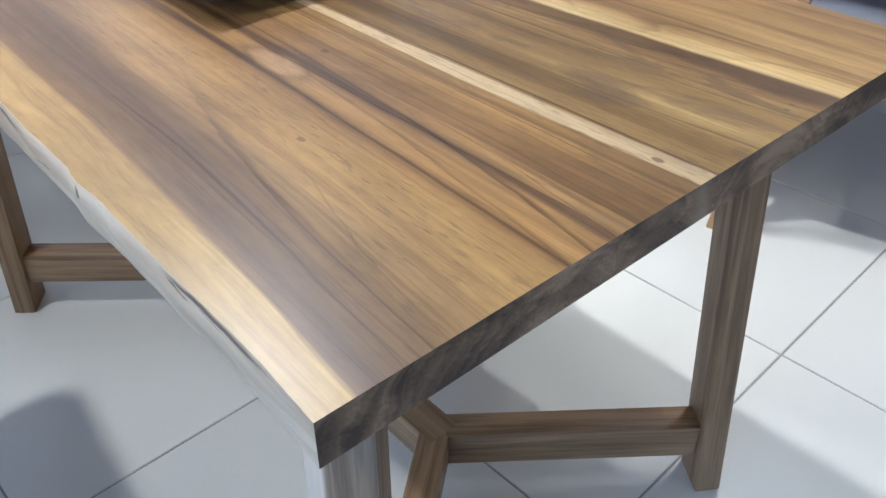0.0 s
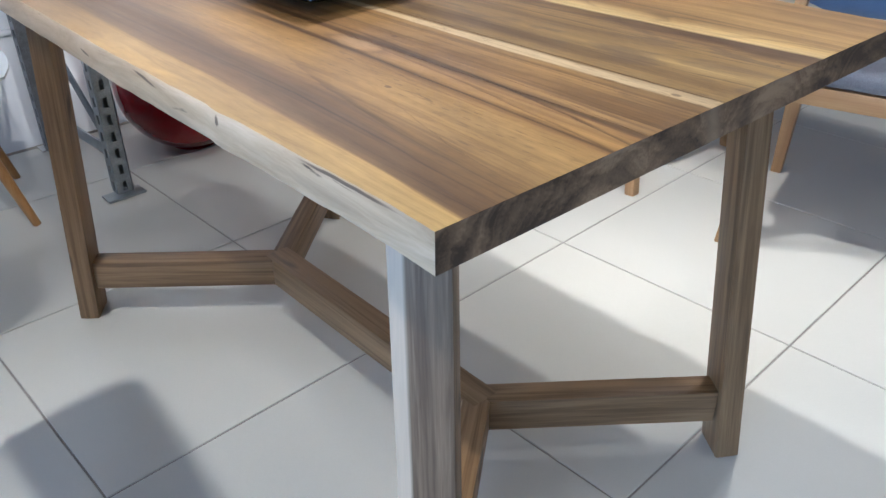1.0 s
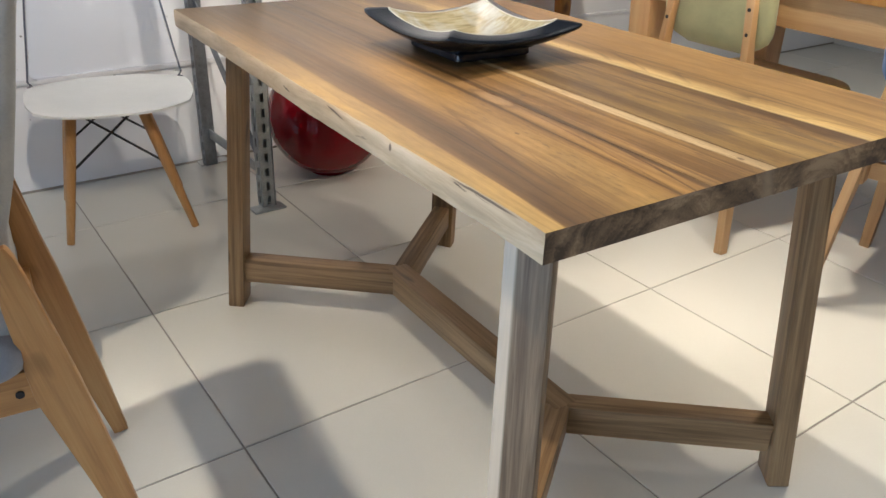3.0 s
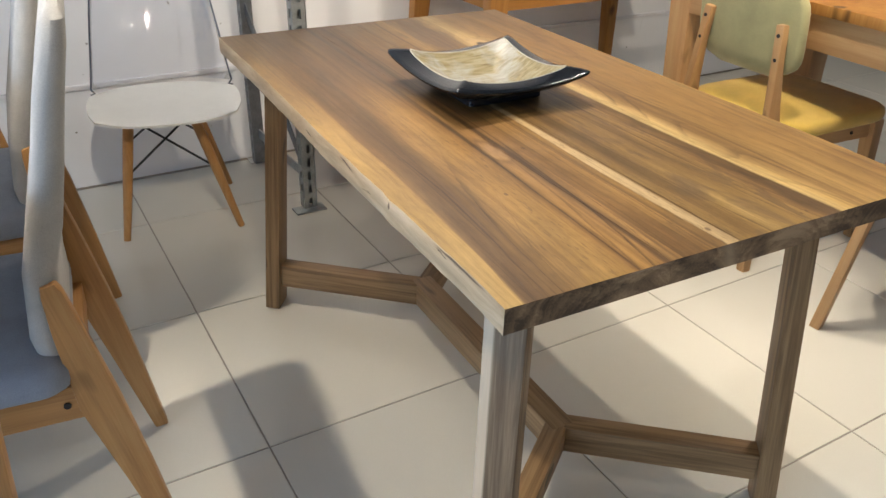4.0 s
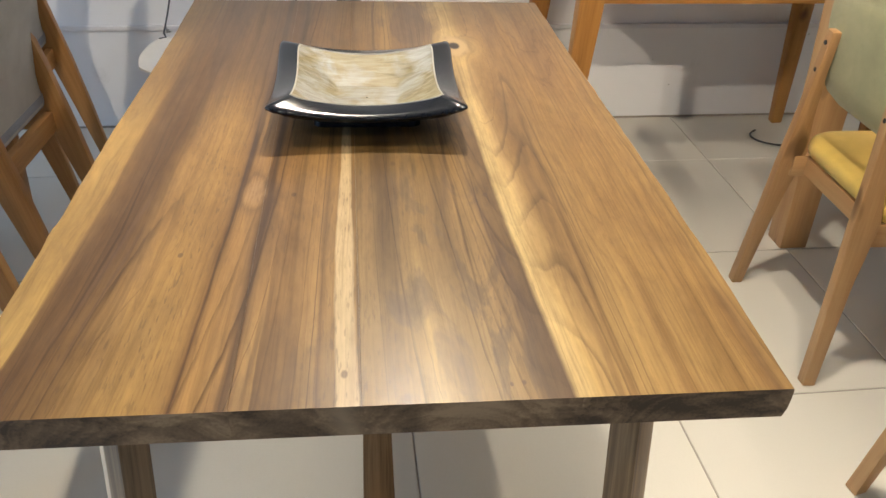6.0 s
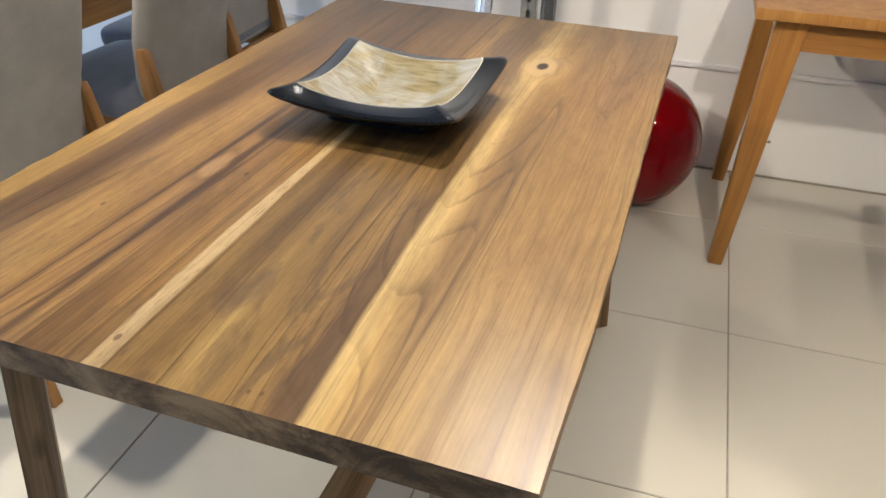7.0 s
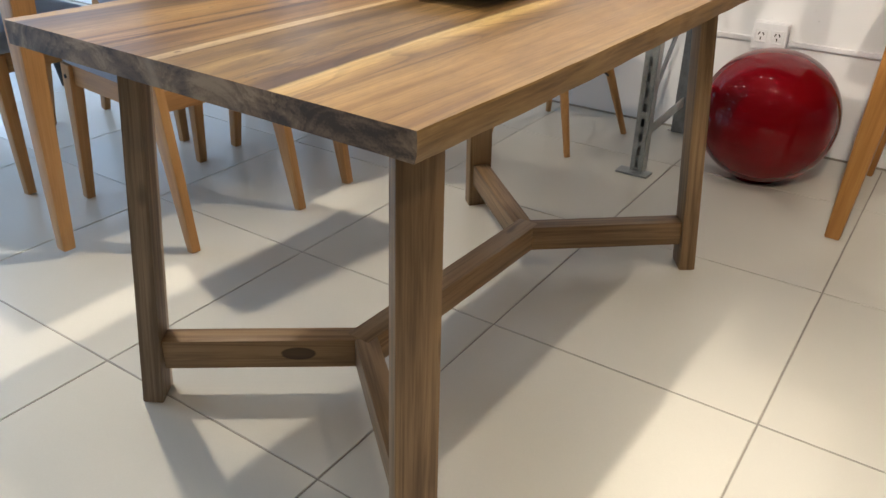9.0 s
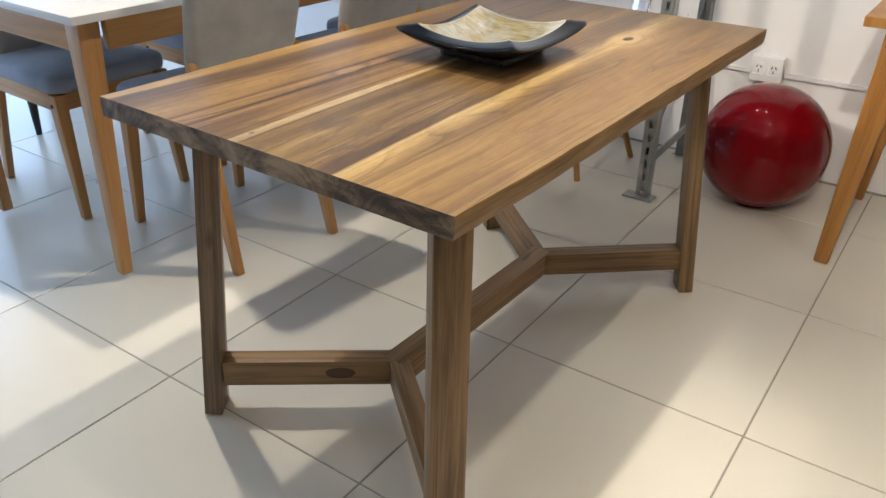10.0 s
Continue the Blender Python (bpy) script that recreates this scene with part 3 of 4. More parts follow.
def wall_mat():
    m, t, b = nodes_of("white_wall_paint")
    co = mapped(t, (1, 1, 1))
    n = noise_tex(t, co, 1.6, 4, 0.6)
    fine = noise_tex(t, co, 220, 2, 0.5)
    scuff = noise_tex(t, mapped(t, (5, 5, 2.5)), 1.0, 6, 0.7, 0.5)
    col = ramp(t, n, [(0.3, (0.86, 0.86, 0.865)), (0.7, (0.90, 0.90, 0.91))])
    col = mix(t, ramp(t, scuff, [(0.62, (0, 0, 0)), (0.80, (0.4, 0.4, 0.4))]), col, (0.55, 0.53, 0.49))
    spot = noise_tex(t, co, 34, 1, 0.3)
    col = mix(t, ramp(t, spot, [(0.785, (0, 0, 0)), (0.80, (0.8, 0.8, 0.8))]), col, (0.16, 0.13, 0.10))
    t.links.new(col, b.inputs["Base Color"])
    b.inputs["Roughness"].default_value = 0.42
    bump(t, b, fine, 0.12, 0.001)
    return m


def red_glaze():
    m, t, b = nodes_of("red_glaze")
    n = noise_tex(t, mapped(t, (1.2, 1.2, 26)), 1.0, 4, 0.6, 0.3)
    n2 = noise_tex(t, mapped(t, (3, 3, 3)), 1.0, 3, 0.5)
    f = math_node(t, 'MULTIPLY_ADD', n, 0.6, math_node(t, 'MULTIPLY', n2, 0.4))
    t.links.new(ramp(t, f, [(0.3, (0.13, 0.0006, 0.003)), (0.7, (0.20, 0.0015, 0.005))]), b.inputs["Base Color"])
    b.inputs["Roughness"].default_value = 0.02
    b.inputs["Specular IOR Level"].default_value = 0.30
    turned = noise_tex(t, mapped(t, (0.6, 0.6, 60)), 1.0, 2, 0.5)
    bump(t, b, turned, 0.012, 0.002)
    return m


def bowl_inside():
    m, t, b = nodes_of("brushed_cream_glaze")
    n = noise_tex(t, mapped(t, (14, 120, 60)), 1.0, 4, 0.6, 0.7)
    n2 = noise_tex(t, mapped(t, (14, 14, 14)), 1.0, 4, 0.55, 0.6)
    f = math_node(t, 'MULTIPLY_ADD', n, 0.5, math_node(t, 'MULTIPLY', n2, 0.5))
    silver = ramp(t, n, [(0.32, (0.29, 0.28, 0.235)), (0.5, (0.37, 0.365, 0.325)), (0.68, (0.45, 0.445, 0.42))])
    gold = ramp(t, n, [(0.32, (0.18, 0.14, 0.06)), (0.5, (0.29, 0.24, 0.125)), (0.68, (0.38, 0.34, 0.23))])
    t.links.new(mix(t, ramp(t, n2, [(0.42, (0, 0, 0)), (0.60, (1, 1, 1))]), silver, gold), b.inputs["Base Color"])
    b.inputs["Roughness"].default_value = 0.45
    b.inputs["Specular IOR Level"].default_value = 0.35
    bump(t, b, f, 0.6, 0.0025)
    return m


def clear_plastic(name, tint):
    """Thin clear plastic: see-through, with a gloss that grows at the rim."""
    m, t, b = nodes_of(name)
    see = t.nodes.new("ShaderNodeBsdfTransparent")
    see.inputs[0].default_value = (*tint, 1)
    shine = t.nodes.new("ShaderNodeBsdfGlossy")
    shine.inputs["Roughness"].default_value = 0.05
    lw = t.nodes.new("ShaderNodeLayerWeight")
    lw.inputs[0].default_value = 0.25
    f = math_node(t, 'MULTIPLY_ADD', lw.outputs["Fresnel"], 0.45, 0.015)
    mx = t.nodes.new("ShaderNodeMixShader")
    t.links.new(f, mx.inputs[0])
    t.links.new(see.outputs[0], mx.inputs[1])
    t.links.new(shine.outputs[0], mx.inputs[2])
    t.links.new(mx.outputs[0], t.nodes["Material Output"].inputs["Surface"])
    return m


def glow(name, color, strength):
    m, t, b = nodes_of(name)
    b.inputs["Emission Color"].default_value = (*color, 1)
    b.inputs["Emission Strength"].default_value = strength
    return m


TABLETOP = tabletop_wood()
ENDGRAIN = end_grain()
LIVE = live_edge()
SIDE = side_wood()
TABLE_LEG = wood("table_leg_timber", (0.056, 0.032, 0.014), (0.186, 0.108, 0.047), (0.37, 0.232, 0.110), 0.46, 24, 1.2)
KNOTTY = wood("knotty_timber", (0.056, 0.032, 0.014), (0.186, 0.108, 0.047), (0.36, 0.226, 0.107), 0.46, 24, 1.2, knot=(0.002, 0.262))
PALE_LEG = wood("pale_leg_timber", (0.055, 0.034, 0.019), (0.150, 0.098, 0.055), (0.33, 0.235, 0.145), 0.55, sap=(0.66, 0.535, 0.385))
ROBLE = wood("beech_timber", (0.30, 0.140, 0.044), (0.48, 0.250, 0.085), (0.60, 0.360, 0.145), 0.42, 18, 0.7)
PALE = wood("pale_beech_timber", (0.38, 0.20, 0.08), (0.50, 0.295, 0.125), (0.60, 0.39, 0.19), 0.42, 18, 0.6)
PARAISO = wood("golden_timber", (0.22, 0.090, 0.018), (0.38, 0.170, 0.036), (0.48, 0.25, 0.065), 0.4, 16, 0.9)
TILE = tile_mat()
GROUT = plain("grout", (0.34, 0.31, 0.265), 0.85, vary=0.25, scale=20)
WALL = wall_mat()
# ceiling colour held low to limit the fill it bounces down
CEILING = plain("ceiling_paint", (0.16, 0.16, 0.158), 0.9, vary=0.04)
RED = red_glaze()
BLACKGLAZE = plain("black_glaze", (0.009, 0.012, 0.018), 0.16, vary=0.4, scale=18)
CREAM = bowl_inside()
CREAM_LINE = plain("cream_rim_line", (0.55, 0.53, 0.46), 0.4, vary=0.15, scale=60)
WHITEPLASTIC = plain("white_plastic", (0.90, 0.90, 0.87), 0.2, vary=0.03)
OUTLETPLASTIC = plain("outlet_plastic", (0.80, 0.80, 0.82), 0.35, vary=0.03)
CLEAR = clear_plastic("clear_polycarbonate", (0.90, 0.92, 0.97))
BLACKWIRE = plain("black_wire", (0.015, 0.015, 0.016), 0.4, vary=0.2)
SMOKE = plain("shell_rim", (0.10, 0.11, 0.14), 0.2, vary=0.1)
GALV = plain("galvanised_steel", (0.40, 0.42, 0.42), 0.36, metal=0.75, vary=0.25, scale=30)
DARKSTEEL = plain("dark_steel", (0.20, 0.215, 0.235), 0.35, metal=0.7, vary=0.3, scale=30)
SCREW = plain("screw_hole", (0.02, 0.015, 0.012), 0.7, vary=0.2)
CHROME = plain("chrome", (0.75, 0.75, 0.75), 0.15, metal=1.0, vary=0.05)
LINEN = fabric("pale_linen", (0.46, 0.45, 0.43))
GREYBLUE = fabric("grey_blue_fabric", (0.27, 0.305, 0.38))
DARKGREY = fabric("dark_grey_fabric", (0.10, 0.105, 0.12))
OLIVE = fabric("olive_fabric", (0.42, 0.375, 0.17))
YELLOW = fabric("mustard_fabric", (0.74, 0.51, 0.10))
BLUE = fabric("denim_blue_fabric", (0.12, 0.19, 0.34))
TWEED = fabric("grey_tweed_fabric", (0.20, 0.205, 0.235), 420.0)
WHITETOP = plain("white_laminate", (0.78, 0.78, 0.78), 0.3, vary=0.03)
LAMPBODY = plain("lamp_body", (0.75, 0.75, 0.74), 0.4, vary=0.05)
LAMPGLOW = glow("lamp_glow", (1.0, 0.88, 0.74), 110)
GLASS = clear_plastic("window_glass", (0.95, 0.97, 1.0))
# unseen east wall, pale so that it reflects onto tabletop and chairs
SIDEWALL = plain("side_wall_paint", (0.62, 0.61, 0.58), 0.8, vary=0.05)
# unseen walls, set near black so that little light bounces back
DIMWALL = plain("unseen_dark_wall", (0.10, 0.098, 0.094), 0.8, vary=0.06)


# ---- building helpers ----
def link_mesh(name, bm, mats, parent=None, label="", m=None, smooth=None):
    """Links a bmesh as one object; edges sharper than 'smooth' degrees stay sharp."""
    bmesh.ops.recalc_face_normals(bm, faces=bm.faces)
    me = bpy.data.meshes.new(name)
    if smooth:
        for f in bm.faces:
            f.smooth = True
        for e in bm.edges:
            if len(e.link_faces) == 2 and e.calc_face_angle(0) > radians(smooth):
                e.smooth = False
    bm.to_mesh(me)
    bm.free()
    for mat in (mats if isinstance(mats, (list, tuple)) else [mats]):
        me.materials.append(mat)
    ob = new(name, me)
    if parent:
        ob.parent = parent
    if m is not None:
        ob.matrix_local = m
    if label:
        ob["label"] = label
    return ob


def part(name, bm, material, parent, label="", m=None, smooth=35):
    return link_mesh(name, bm, material, parent, label, m, smooth)


def thing(name, label, category, m=None, group="", kind=""):
    ob = new(name)
    ob.empty_display_size = 0.1
    if m is not None:
        ob.matrix_world = m
    return tagged(ob, label, category, group, kind)


def box_bm(sx, sy, sz, bevel=0.0, at=(0, 0, 0), seg=2):
    bm = bmesh.new()
    bmesh.ops.create_cube(bm, size=1)
    bmesh.ops.scale(bm, vec=(sx, sy, sz), verts=bm.verts)
    if bevel:
        bmesh.ops.bevel(bm, geom=bm.edges[:], offset=bevel, segments=seg, affect='EDGES', profile=0.6)
    bmesh.ops.translate(bm, vec=at, verts=bm.verts)
    return bm


def frame_along(p0, p1, side):
    z = (Vector(p1) - Vector(p0)).normalized()
    x = Vector(side)
    x = (x - z * x.dot(z)).normalized()
    y = z.cross(x)
    m = Matrix((x, y, z)).transposed().to_4x4()
    m.translation = p0
    return m


def beam(name, p0, p1, s0, s1, mat, parent, side=(1, 0, 0), bevel=0.004, label="", mids=()):
    """A tapered square timber from p0 to p1; s0 and s1 are its (width along side, depth) at the ends; mids: (share, width, depth, shift)."""
    length = (Vector(p1) - Vector(p0)).length
    stations = [(0, *s0, 0)] + list(mids) + [(1, *s1, 0)]
    bm = bmesh.new()
    rings = []
    for f, a, d, shift in stations:
        rings.append([bm.verts.new((sx * a / 2 + shift, sy * d / 2, f * length)) for sx, sy in ((-1, -1), (1, -1), (1, 1), (-1, 1))])
    for r0, r1 in zip(rings, rings[1:]):
        for i in range(4):
            bm.faces.new((r0[i], r0[(i + 1) % 4], r1[(i + 1) % 4], r1[i]))
    bm.faces.new(rings[0][::-1])
    bm.faces.new(rings[-1])
    if bevel:
        bmesh.ops.bevel(bm, geom=bm.edges[:], offset=bevel, segments=2, affect='EDGES', profile=0.6)
    return part(name, bm, mat, parent, label, frame_along(p0, p1, side))


def loft(rings, cap=True):
    bm = bmesh.new()
    vs = [[bm.verts.new(p) for p in r] for r in rings]
    n = len(vs[0])
    for a, b in zip(vs, vs[1:]):
        for i in range(n):
            bm.faces.new((a[i], a[(i + 1) % n], b[(i + 1) % n], b[i]))
    if cap:
        bm.faces.new(vs[0][::-1])
        bm.faces.new(vs[-1])
    return bm


def rounded(hx, hy, r, n=5):
    """A rounded rectangle, as (x, y) points."""
    out = []
    r = min(r, hx * 0.999, hy * 0.999)
    for k, (sx, sy) in enumerate(((1, 1), (-1, 1), (-1, -1), (1, -1))):
        for i in range(n + 1):
            a = math.pi / 2 * (k + i / n)
            out.append((sx * (hx - r) + r * math.cos(a), sy * (hy - r) + r * math.sin(a)))
    return out


def cushion_bm(hx, hy, z0, z1, r=0.06, puff=0.012, taper=0.0):
    h = z1 - z0
    rings = []
    for f, s in ((0, 0.965), (0.08, 0.985), (0.3, 1.0), (0.6, 1.0), (0.8, 0.985), (0.92, 0.955), (1.0, 0.90)):
        rings.append([(x * s * 1.0, y * s * (1 - taper * (x / hx) * -0.5), z0 + h * f) for x, y in rounded(hx, hy, r, 6)])
    for s, up in ((0.72, puff * 0.55), (0.4, puff * 0.9), (0.12, puff)):
        rings.append([(x * s, y * s, z1 + up) for x, y in rounded(hx, hy, r, 6)])
    return loft(rings)


def tube_bm(points, radius, n=8, radii=None):
    bm = bmesh.new()
    pts = [Vector(p) for p in points]
    rings = []
    ref = Vector((0, 0, 1))
    for i, p in enumerate(pts):
        d = (pts[min(i + 1, len(pts) - 1)] - pts[max(i - 1, 0)]).normalized()
        u = d.cross(ref if abs(d.dot(ref)) < 0.95 else Vector((1, 0, 0))).normalized()
        v = d.cross(u)
        rr = radii[i] if radii else radius
        rings.append([bm.verts.new(p + (u * math.cos(2 * math.pi * k / n) + v * math.sin(2 * math.pi * k / n)) * rr) for k in range(n)])
    for a, b in zip(rings, rings[1:]):
        for k in range(n):
            bm.faces.new((a[k], a[(k + 1) % n], b[(k + 1) % n], b[k]))
    bm.faces.new(rings[0][::-1])
    bm.faces.new(rings[-1])
    return bm


def disc_bm(radius, height, n=14):
    bm = bmesh.new()
    bmesh.ops.create_cone(bm, cap_ends=True, segments=n, radius1=radius, radius2=radius, depth=height)
    return bm


# ---- the room ----
TURN = 1.9          # the building stands slightly askew to the table
X0, X1, Y0 = -4.2, 4.6, -4.2
turn = pose(0, 0, 0, 0, 0, TURN)
WALL_Y = 2.293      # inner face of the back wall where x = 0


def wall_block(name, x0, x1, y0, y1, z0, z1, mat, label, category="wall"):
    ob = link_mesh(name, box_bm(x1 - x0, y1 - y0, z1 - z0, 0, ((x0 + x1) / 2, (y0 + y1) / 2, (z0 + z1) / 2)), mat)
    ob.matrix_world = Matrix.Translation((0, WALL_Y, 0)) @ turn
    return tagged(ob, label, category, "", "structure")


wall_block("wall_north", X0 - 0.15, X1 + 0.15, 0, 0.15, -0.02, CEIL, WALL, "white painted showroom wall with scuffs near the floor")
south = Y0 - 2.3
wall_block("wall_east", X1, X1 + 0.15, south, -0.001, -0.02, CEIL, SIDEWALL, "plain off-white side wall out of view, kept pale as a reflector")
# south and west walls stay out of view; darkened to keep shadows deep
wall_block("wall_south", X0, X1, south - 0.15, south - 0.001, -0.02, CEIL, DIMWALL, "plain near-black end wall out of view, darkened to cut bounce")
wall_block("wall_west", X0 - 0.15, X0, -0.2, -0.001, -0.02, CEIL, DIMWALL, "plain near-black side wall out of view, darkened to cut bounce")
wall_block("wall_west_front", X0 - 0.15, X0, south, -5.3, -0.02, CEIL, DIMWALL, "plain near-black wall beside the shop window, darkened to cut bounce")
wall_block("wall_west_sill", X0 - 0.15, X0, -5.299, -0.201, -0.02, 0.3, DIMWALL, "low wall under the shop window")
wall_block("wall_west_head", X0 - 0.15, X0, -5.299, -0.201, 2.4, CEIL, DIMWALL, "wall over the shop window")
win = wall_block("window_1", X0 - 0.08, X0 - 0.072, -5.299, -0.201, 0.3, 2.4, GLASS, "large clear shop window pane", "window")
win.visible_shadow = False
wall_block("ceiling", X0 - 0.15, X1 + 0.15, south - 0.15, 0.15, CEIL + 0.001, CEIL + 0.12, CEILING, "plain ceiling out of view, darkened to limit fill light", "ceiling")

base = Matrix.Translation((0, WALL_Y, 0)) @ turn

# cable trunking along the wall, either side of the outlet
for a, b_ in ((X0, 0.515), (0.637, X1)):
    bm = box_bm(b_ - a, 0.012, 0.017, 0.002, ((a + b_) / 2, -0.007, 0.378))
    ob = link_mesh("trim_trunking", bm, OUTLETPLASTIC, smooth=35)
    ob.matrix_world = base
    tagged(ob, "narrow white plastic cable trunking on the wall", "trunking", "", "structure")

# dark joint where the wall meets the tiles
ob = link_mesh("trim_joint", box_bm(X1 - X0, 0.004, 0.007, 0, ((X0 + X1) / 2, -0.003, 0.0045)), GROUT)
ob.matrix_world = base
tagged(ob, "thin dark joint between wall and floor", "joint", "", "structure")

outlet = thing("power_outlet", "white double surface-mounted power outlet on the wall", "outlet", base @ pose(0.576, 0, 0.397))
part("back_box", box_bm(0.118, 0.028, 0.095, 0.006, (0, -0.015, 0)), OUTLETPLASTIC, outlet)
part("cover_plate", box_bm(0.112, 0.008, 0.089, 0.003, (0, -0.032, 0)), OUTLETPLASTIC, outlet)
for sx in (-0.027, 0.027):
    face = part("socket_face", box_bm(0.038, 0.003, 0.042, 0.006, (sx, -0.037, 0.002)), OUTLETPLASTIC, outlet)
    for dx, dz, rot in ((-0.007, 0.007, 30), (0.007, 0.007, -30), (0, -0.009, 0)):
        part("slot", box_bm(0.0035, 0.0016, 0.011), SCREW, face, "dark slot", pose(sx + dx, -0.0388, dz + 0.002, 0, rot, 0))

# ---- ceiling track lights ----
for ty, xa, xb in ((1.50, -0.4, 1.4), (0.95, -3.0, -1.7), (0.75, -1.6, -0.6), (0.55, 0.5, 3.0), (-0.75, -3.3, -0.9), (-0.90, -0.7, 0.1), (-1.10, 0.3, 3.0)):
    ob = link_mesh("light_track", box_bm(xb - xa, 0.035, 0.03, 0.003, ((xa + xb) / 2, ty, CEIL - 0.014)), LAMPBODY)
    tagged(ob, "white ceiling light track", "light track")


def track_spot(x, y, aim=None):
    th = thing("track_spotlight", "white cylindrical spotlight on a ceiling track", "spotlight", pose(x, y, 0), "spotlights on the ceiling")
    head = Vector((x, y, LAMP_Z))
    tilt = look(head, aim) if aim else look(head, (x, y + 0.001, 0))
    local = Matrix.Translation((-x, -y, 0)) @ tilt
    part("stem", box_bm(0.02, 0.02, 0.10, 0.002, (0, 0, CEIL - 0.075)), LAMPBODY, th)
    bm = disc_bm(0.068, 0.10, 24)
    bmesh.ops.translate(bm, vec=(0, 0, 0.01), verts=bm.verts)
    part("housing", bm, LAMPBODY, th, "", local)
    bm = bmesh.new()
    bmesh.ops.create_uvsphere(bm, u_segments=20, v_segments=10, radius=0.028)
    bmesh.ops.scale(bm, vec=(1, 1, 0.75), verts=bm.verts)
    bmesh.ops.translate(bm, vec=(0, 0, -0.042), verts=bm.verts)
    part("lens", bm, LAMPGLOW, th, "glowing warm domed lens", local)


for lx, ly, *_ in SPOTS:
    track_spot(lx, ly, AIMS.get((lx, ly)))
for lx, ly in ((-0.05, 1.50), (-1.30, 0.75), (-2.10, -0.75), (-3.0, -0.75)):
    track_spot(lx, ly)

# ---- the main table ----
W, L, H, TH = 0.808, 1.322, 0.75, 0.0375
table = thing("dining_table", "solid wood live-edge dining table with brown and pale boards", "table")


def left_edge(y, lower=0.0):
    v = 0.0015 * math.sin(7 * y + 1.0) + 0.0015 * noise.noise((y * 9, 3.1, 0)) + 0.001 * noise.noise((y * 34, 5.1, 0)) + 0.009 * y / L
    v -= 0.002 * math.exp(-((y - 0.318) / 0.014) ** 2)
    if 0.33 < y < 0.42:
        v += 0.0015 * (0.42 - y) / 0.09 * min(1, (y - 0.33) / 0.02)
    return max(min(v, 0.016), -0.012) * min(1, y / 0.05 + 0.1)


def right_edge(y):
    v = W + 0.0025 * math.sin(math.pi * min(y / 0.7, 1)) - 0.009 * max(0, y - 0.35) + 0.002 * noise.noise((y * 11, 8.3, 0))
    for c in (0.59, 0.745):
        v -= 0.0012 * math.exp(-((y - c) / 0.008) ** 2)
    return v


joints = [lambda y: 0.257 - 0.010 * y, lambda y: 0.3805 - 0.013 * y, lambda y: 0.590 - 0.028 * y]
NY = 96


def plank(i):
    """One board of the top: faces 0 = boards, 1 = end grain, 2 = live edge."""
    bm = bmesh.new()
    rows = []
    for j in range(NY + 1):
        y = L * j / NY
        top = []
        xa = left_edge(y) if i == 0 else joints[i - 1](y)
        xb = right_edge(y) if i == 3 else joints[i](y)
        ring = []
        ease = min(1.0, y / 0.06)
        if i == 0:   # waney side: bulges outwards, then runs in under the slab
            wob = 0.0012 * noise.noise((y * 13, 1.7, 2)) + 0.0008 * noise.noise((y * 45, 4.7, 2))
            low = 0.002 * noise.noise((y * 8, 9.7, 2)) + 0.0010 * noise.noise((y * 30, 2.7, 2))
            ring += [(xa + 0.0012 * ease, H), (xa - (0.0005 - wob * 0.4) * ease, H - 0.003), (xa - (0.0015 - wob) * ease, H - 0.016), (xa - (0.001 - wob - low * 0.5) * ease, H - 0.029), (xa + (0.001 + low) * ease, H - TH)]
        else:
            ring += [(xa + 0.0002, H), (xa - 0.0001, H - 0.0008), (xa, H - 0.024), (xa, H - 0.032), (xa, H - TH)]
        if i == 3:
            low = 0.001 * noise.noise((y * 7, 19.7, 2)) + 0.0008 * noise.noise((y * 24, 12.7, 2))
            dip = 0.0015 * max(0, noise.noise((y * 10, 33.0, 1)))
            ring += [(xb - 0.004 + low, H - TH + dip), (xb - 0.001 + low * 0.6, H - 0.028), (xb, H - 0.016), (xb, H - 0.003), (xb - 0.0008, H)]
        else:
            ring += [(xb, H - TH), (xb, H - 0.032), (xb, H - 0.024), (xb + 0.0001, H - 0.0008), (xb - 0.0002, H)]
        mids = [(xb + (xa - xb) * k / 8, H) for k in range(1, 8)]
        rows.append([bm.verts.new((x, y, z)) for x, z in ring + mids])
    n = len(rows[0])
    for a, b in zip(rows, rows[1:]):
        for k in range(n):
            f = bm.faces.new((a[k], a[(k + 1) % n], b[(k + 1) % n], b[k]))
            if i == 0 and k < 4:
                f.material_index = 2
            if i == 3 and 5 <= k < 8:
                f.material_index = 3
    f = bm.faces.new(rows[0][::-1])
    f.material_index = 1
    f = bm.faces.new(rows[-1])
    f.material_index = 1
    return bm


for i in range(4):
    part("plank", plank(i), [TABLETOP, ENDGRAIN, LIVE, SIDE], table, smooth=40)

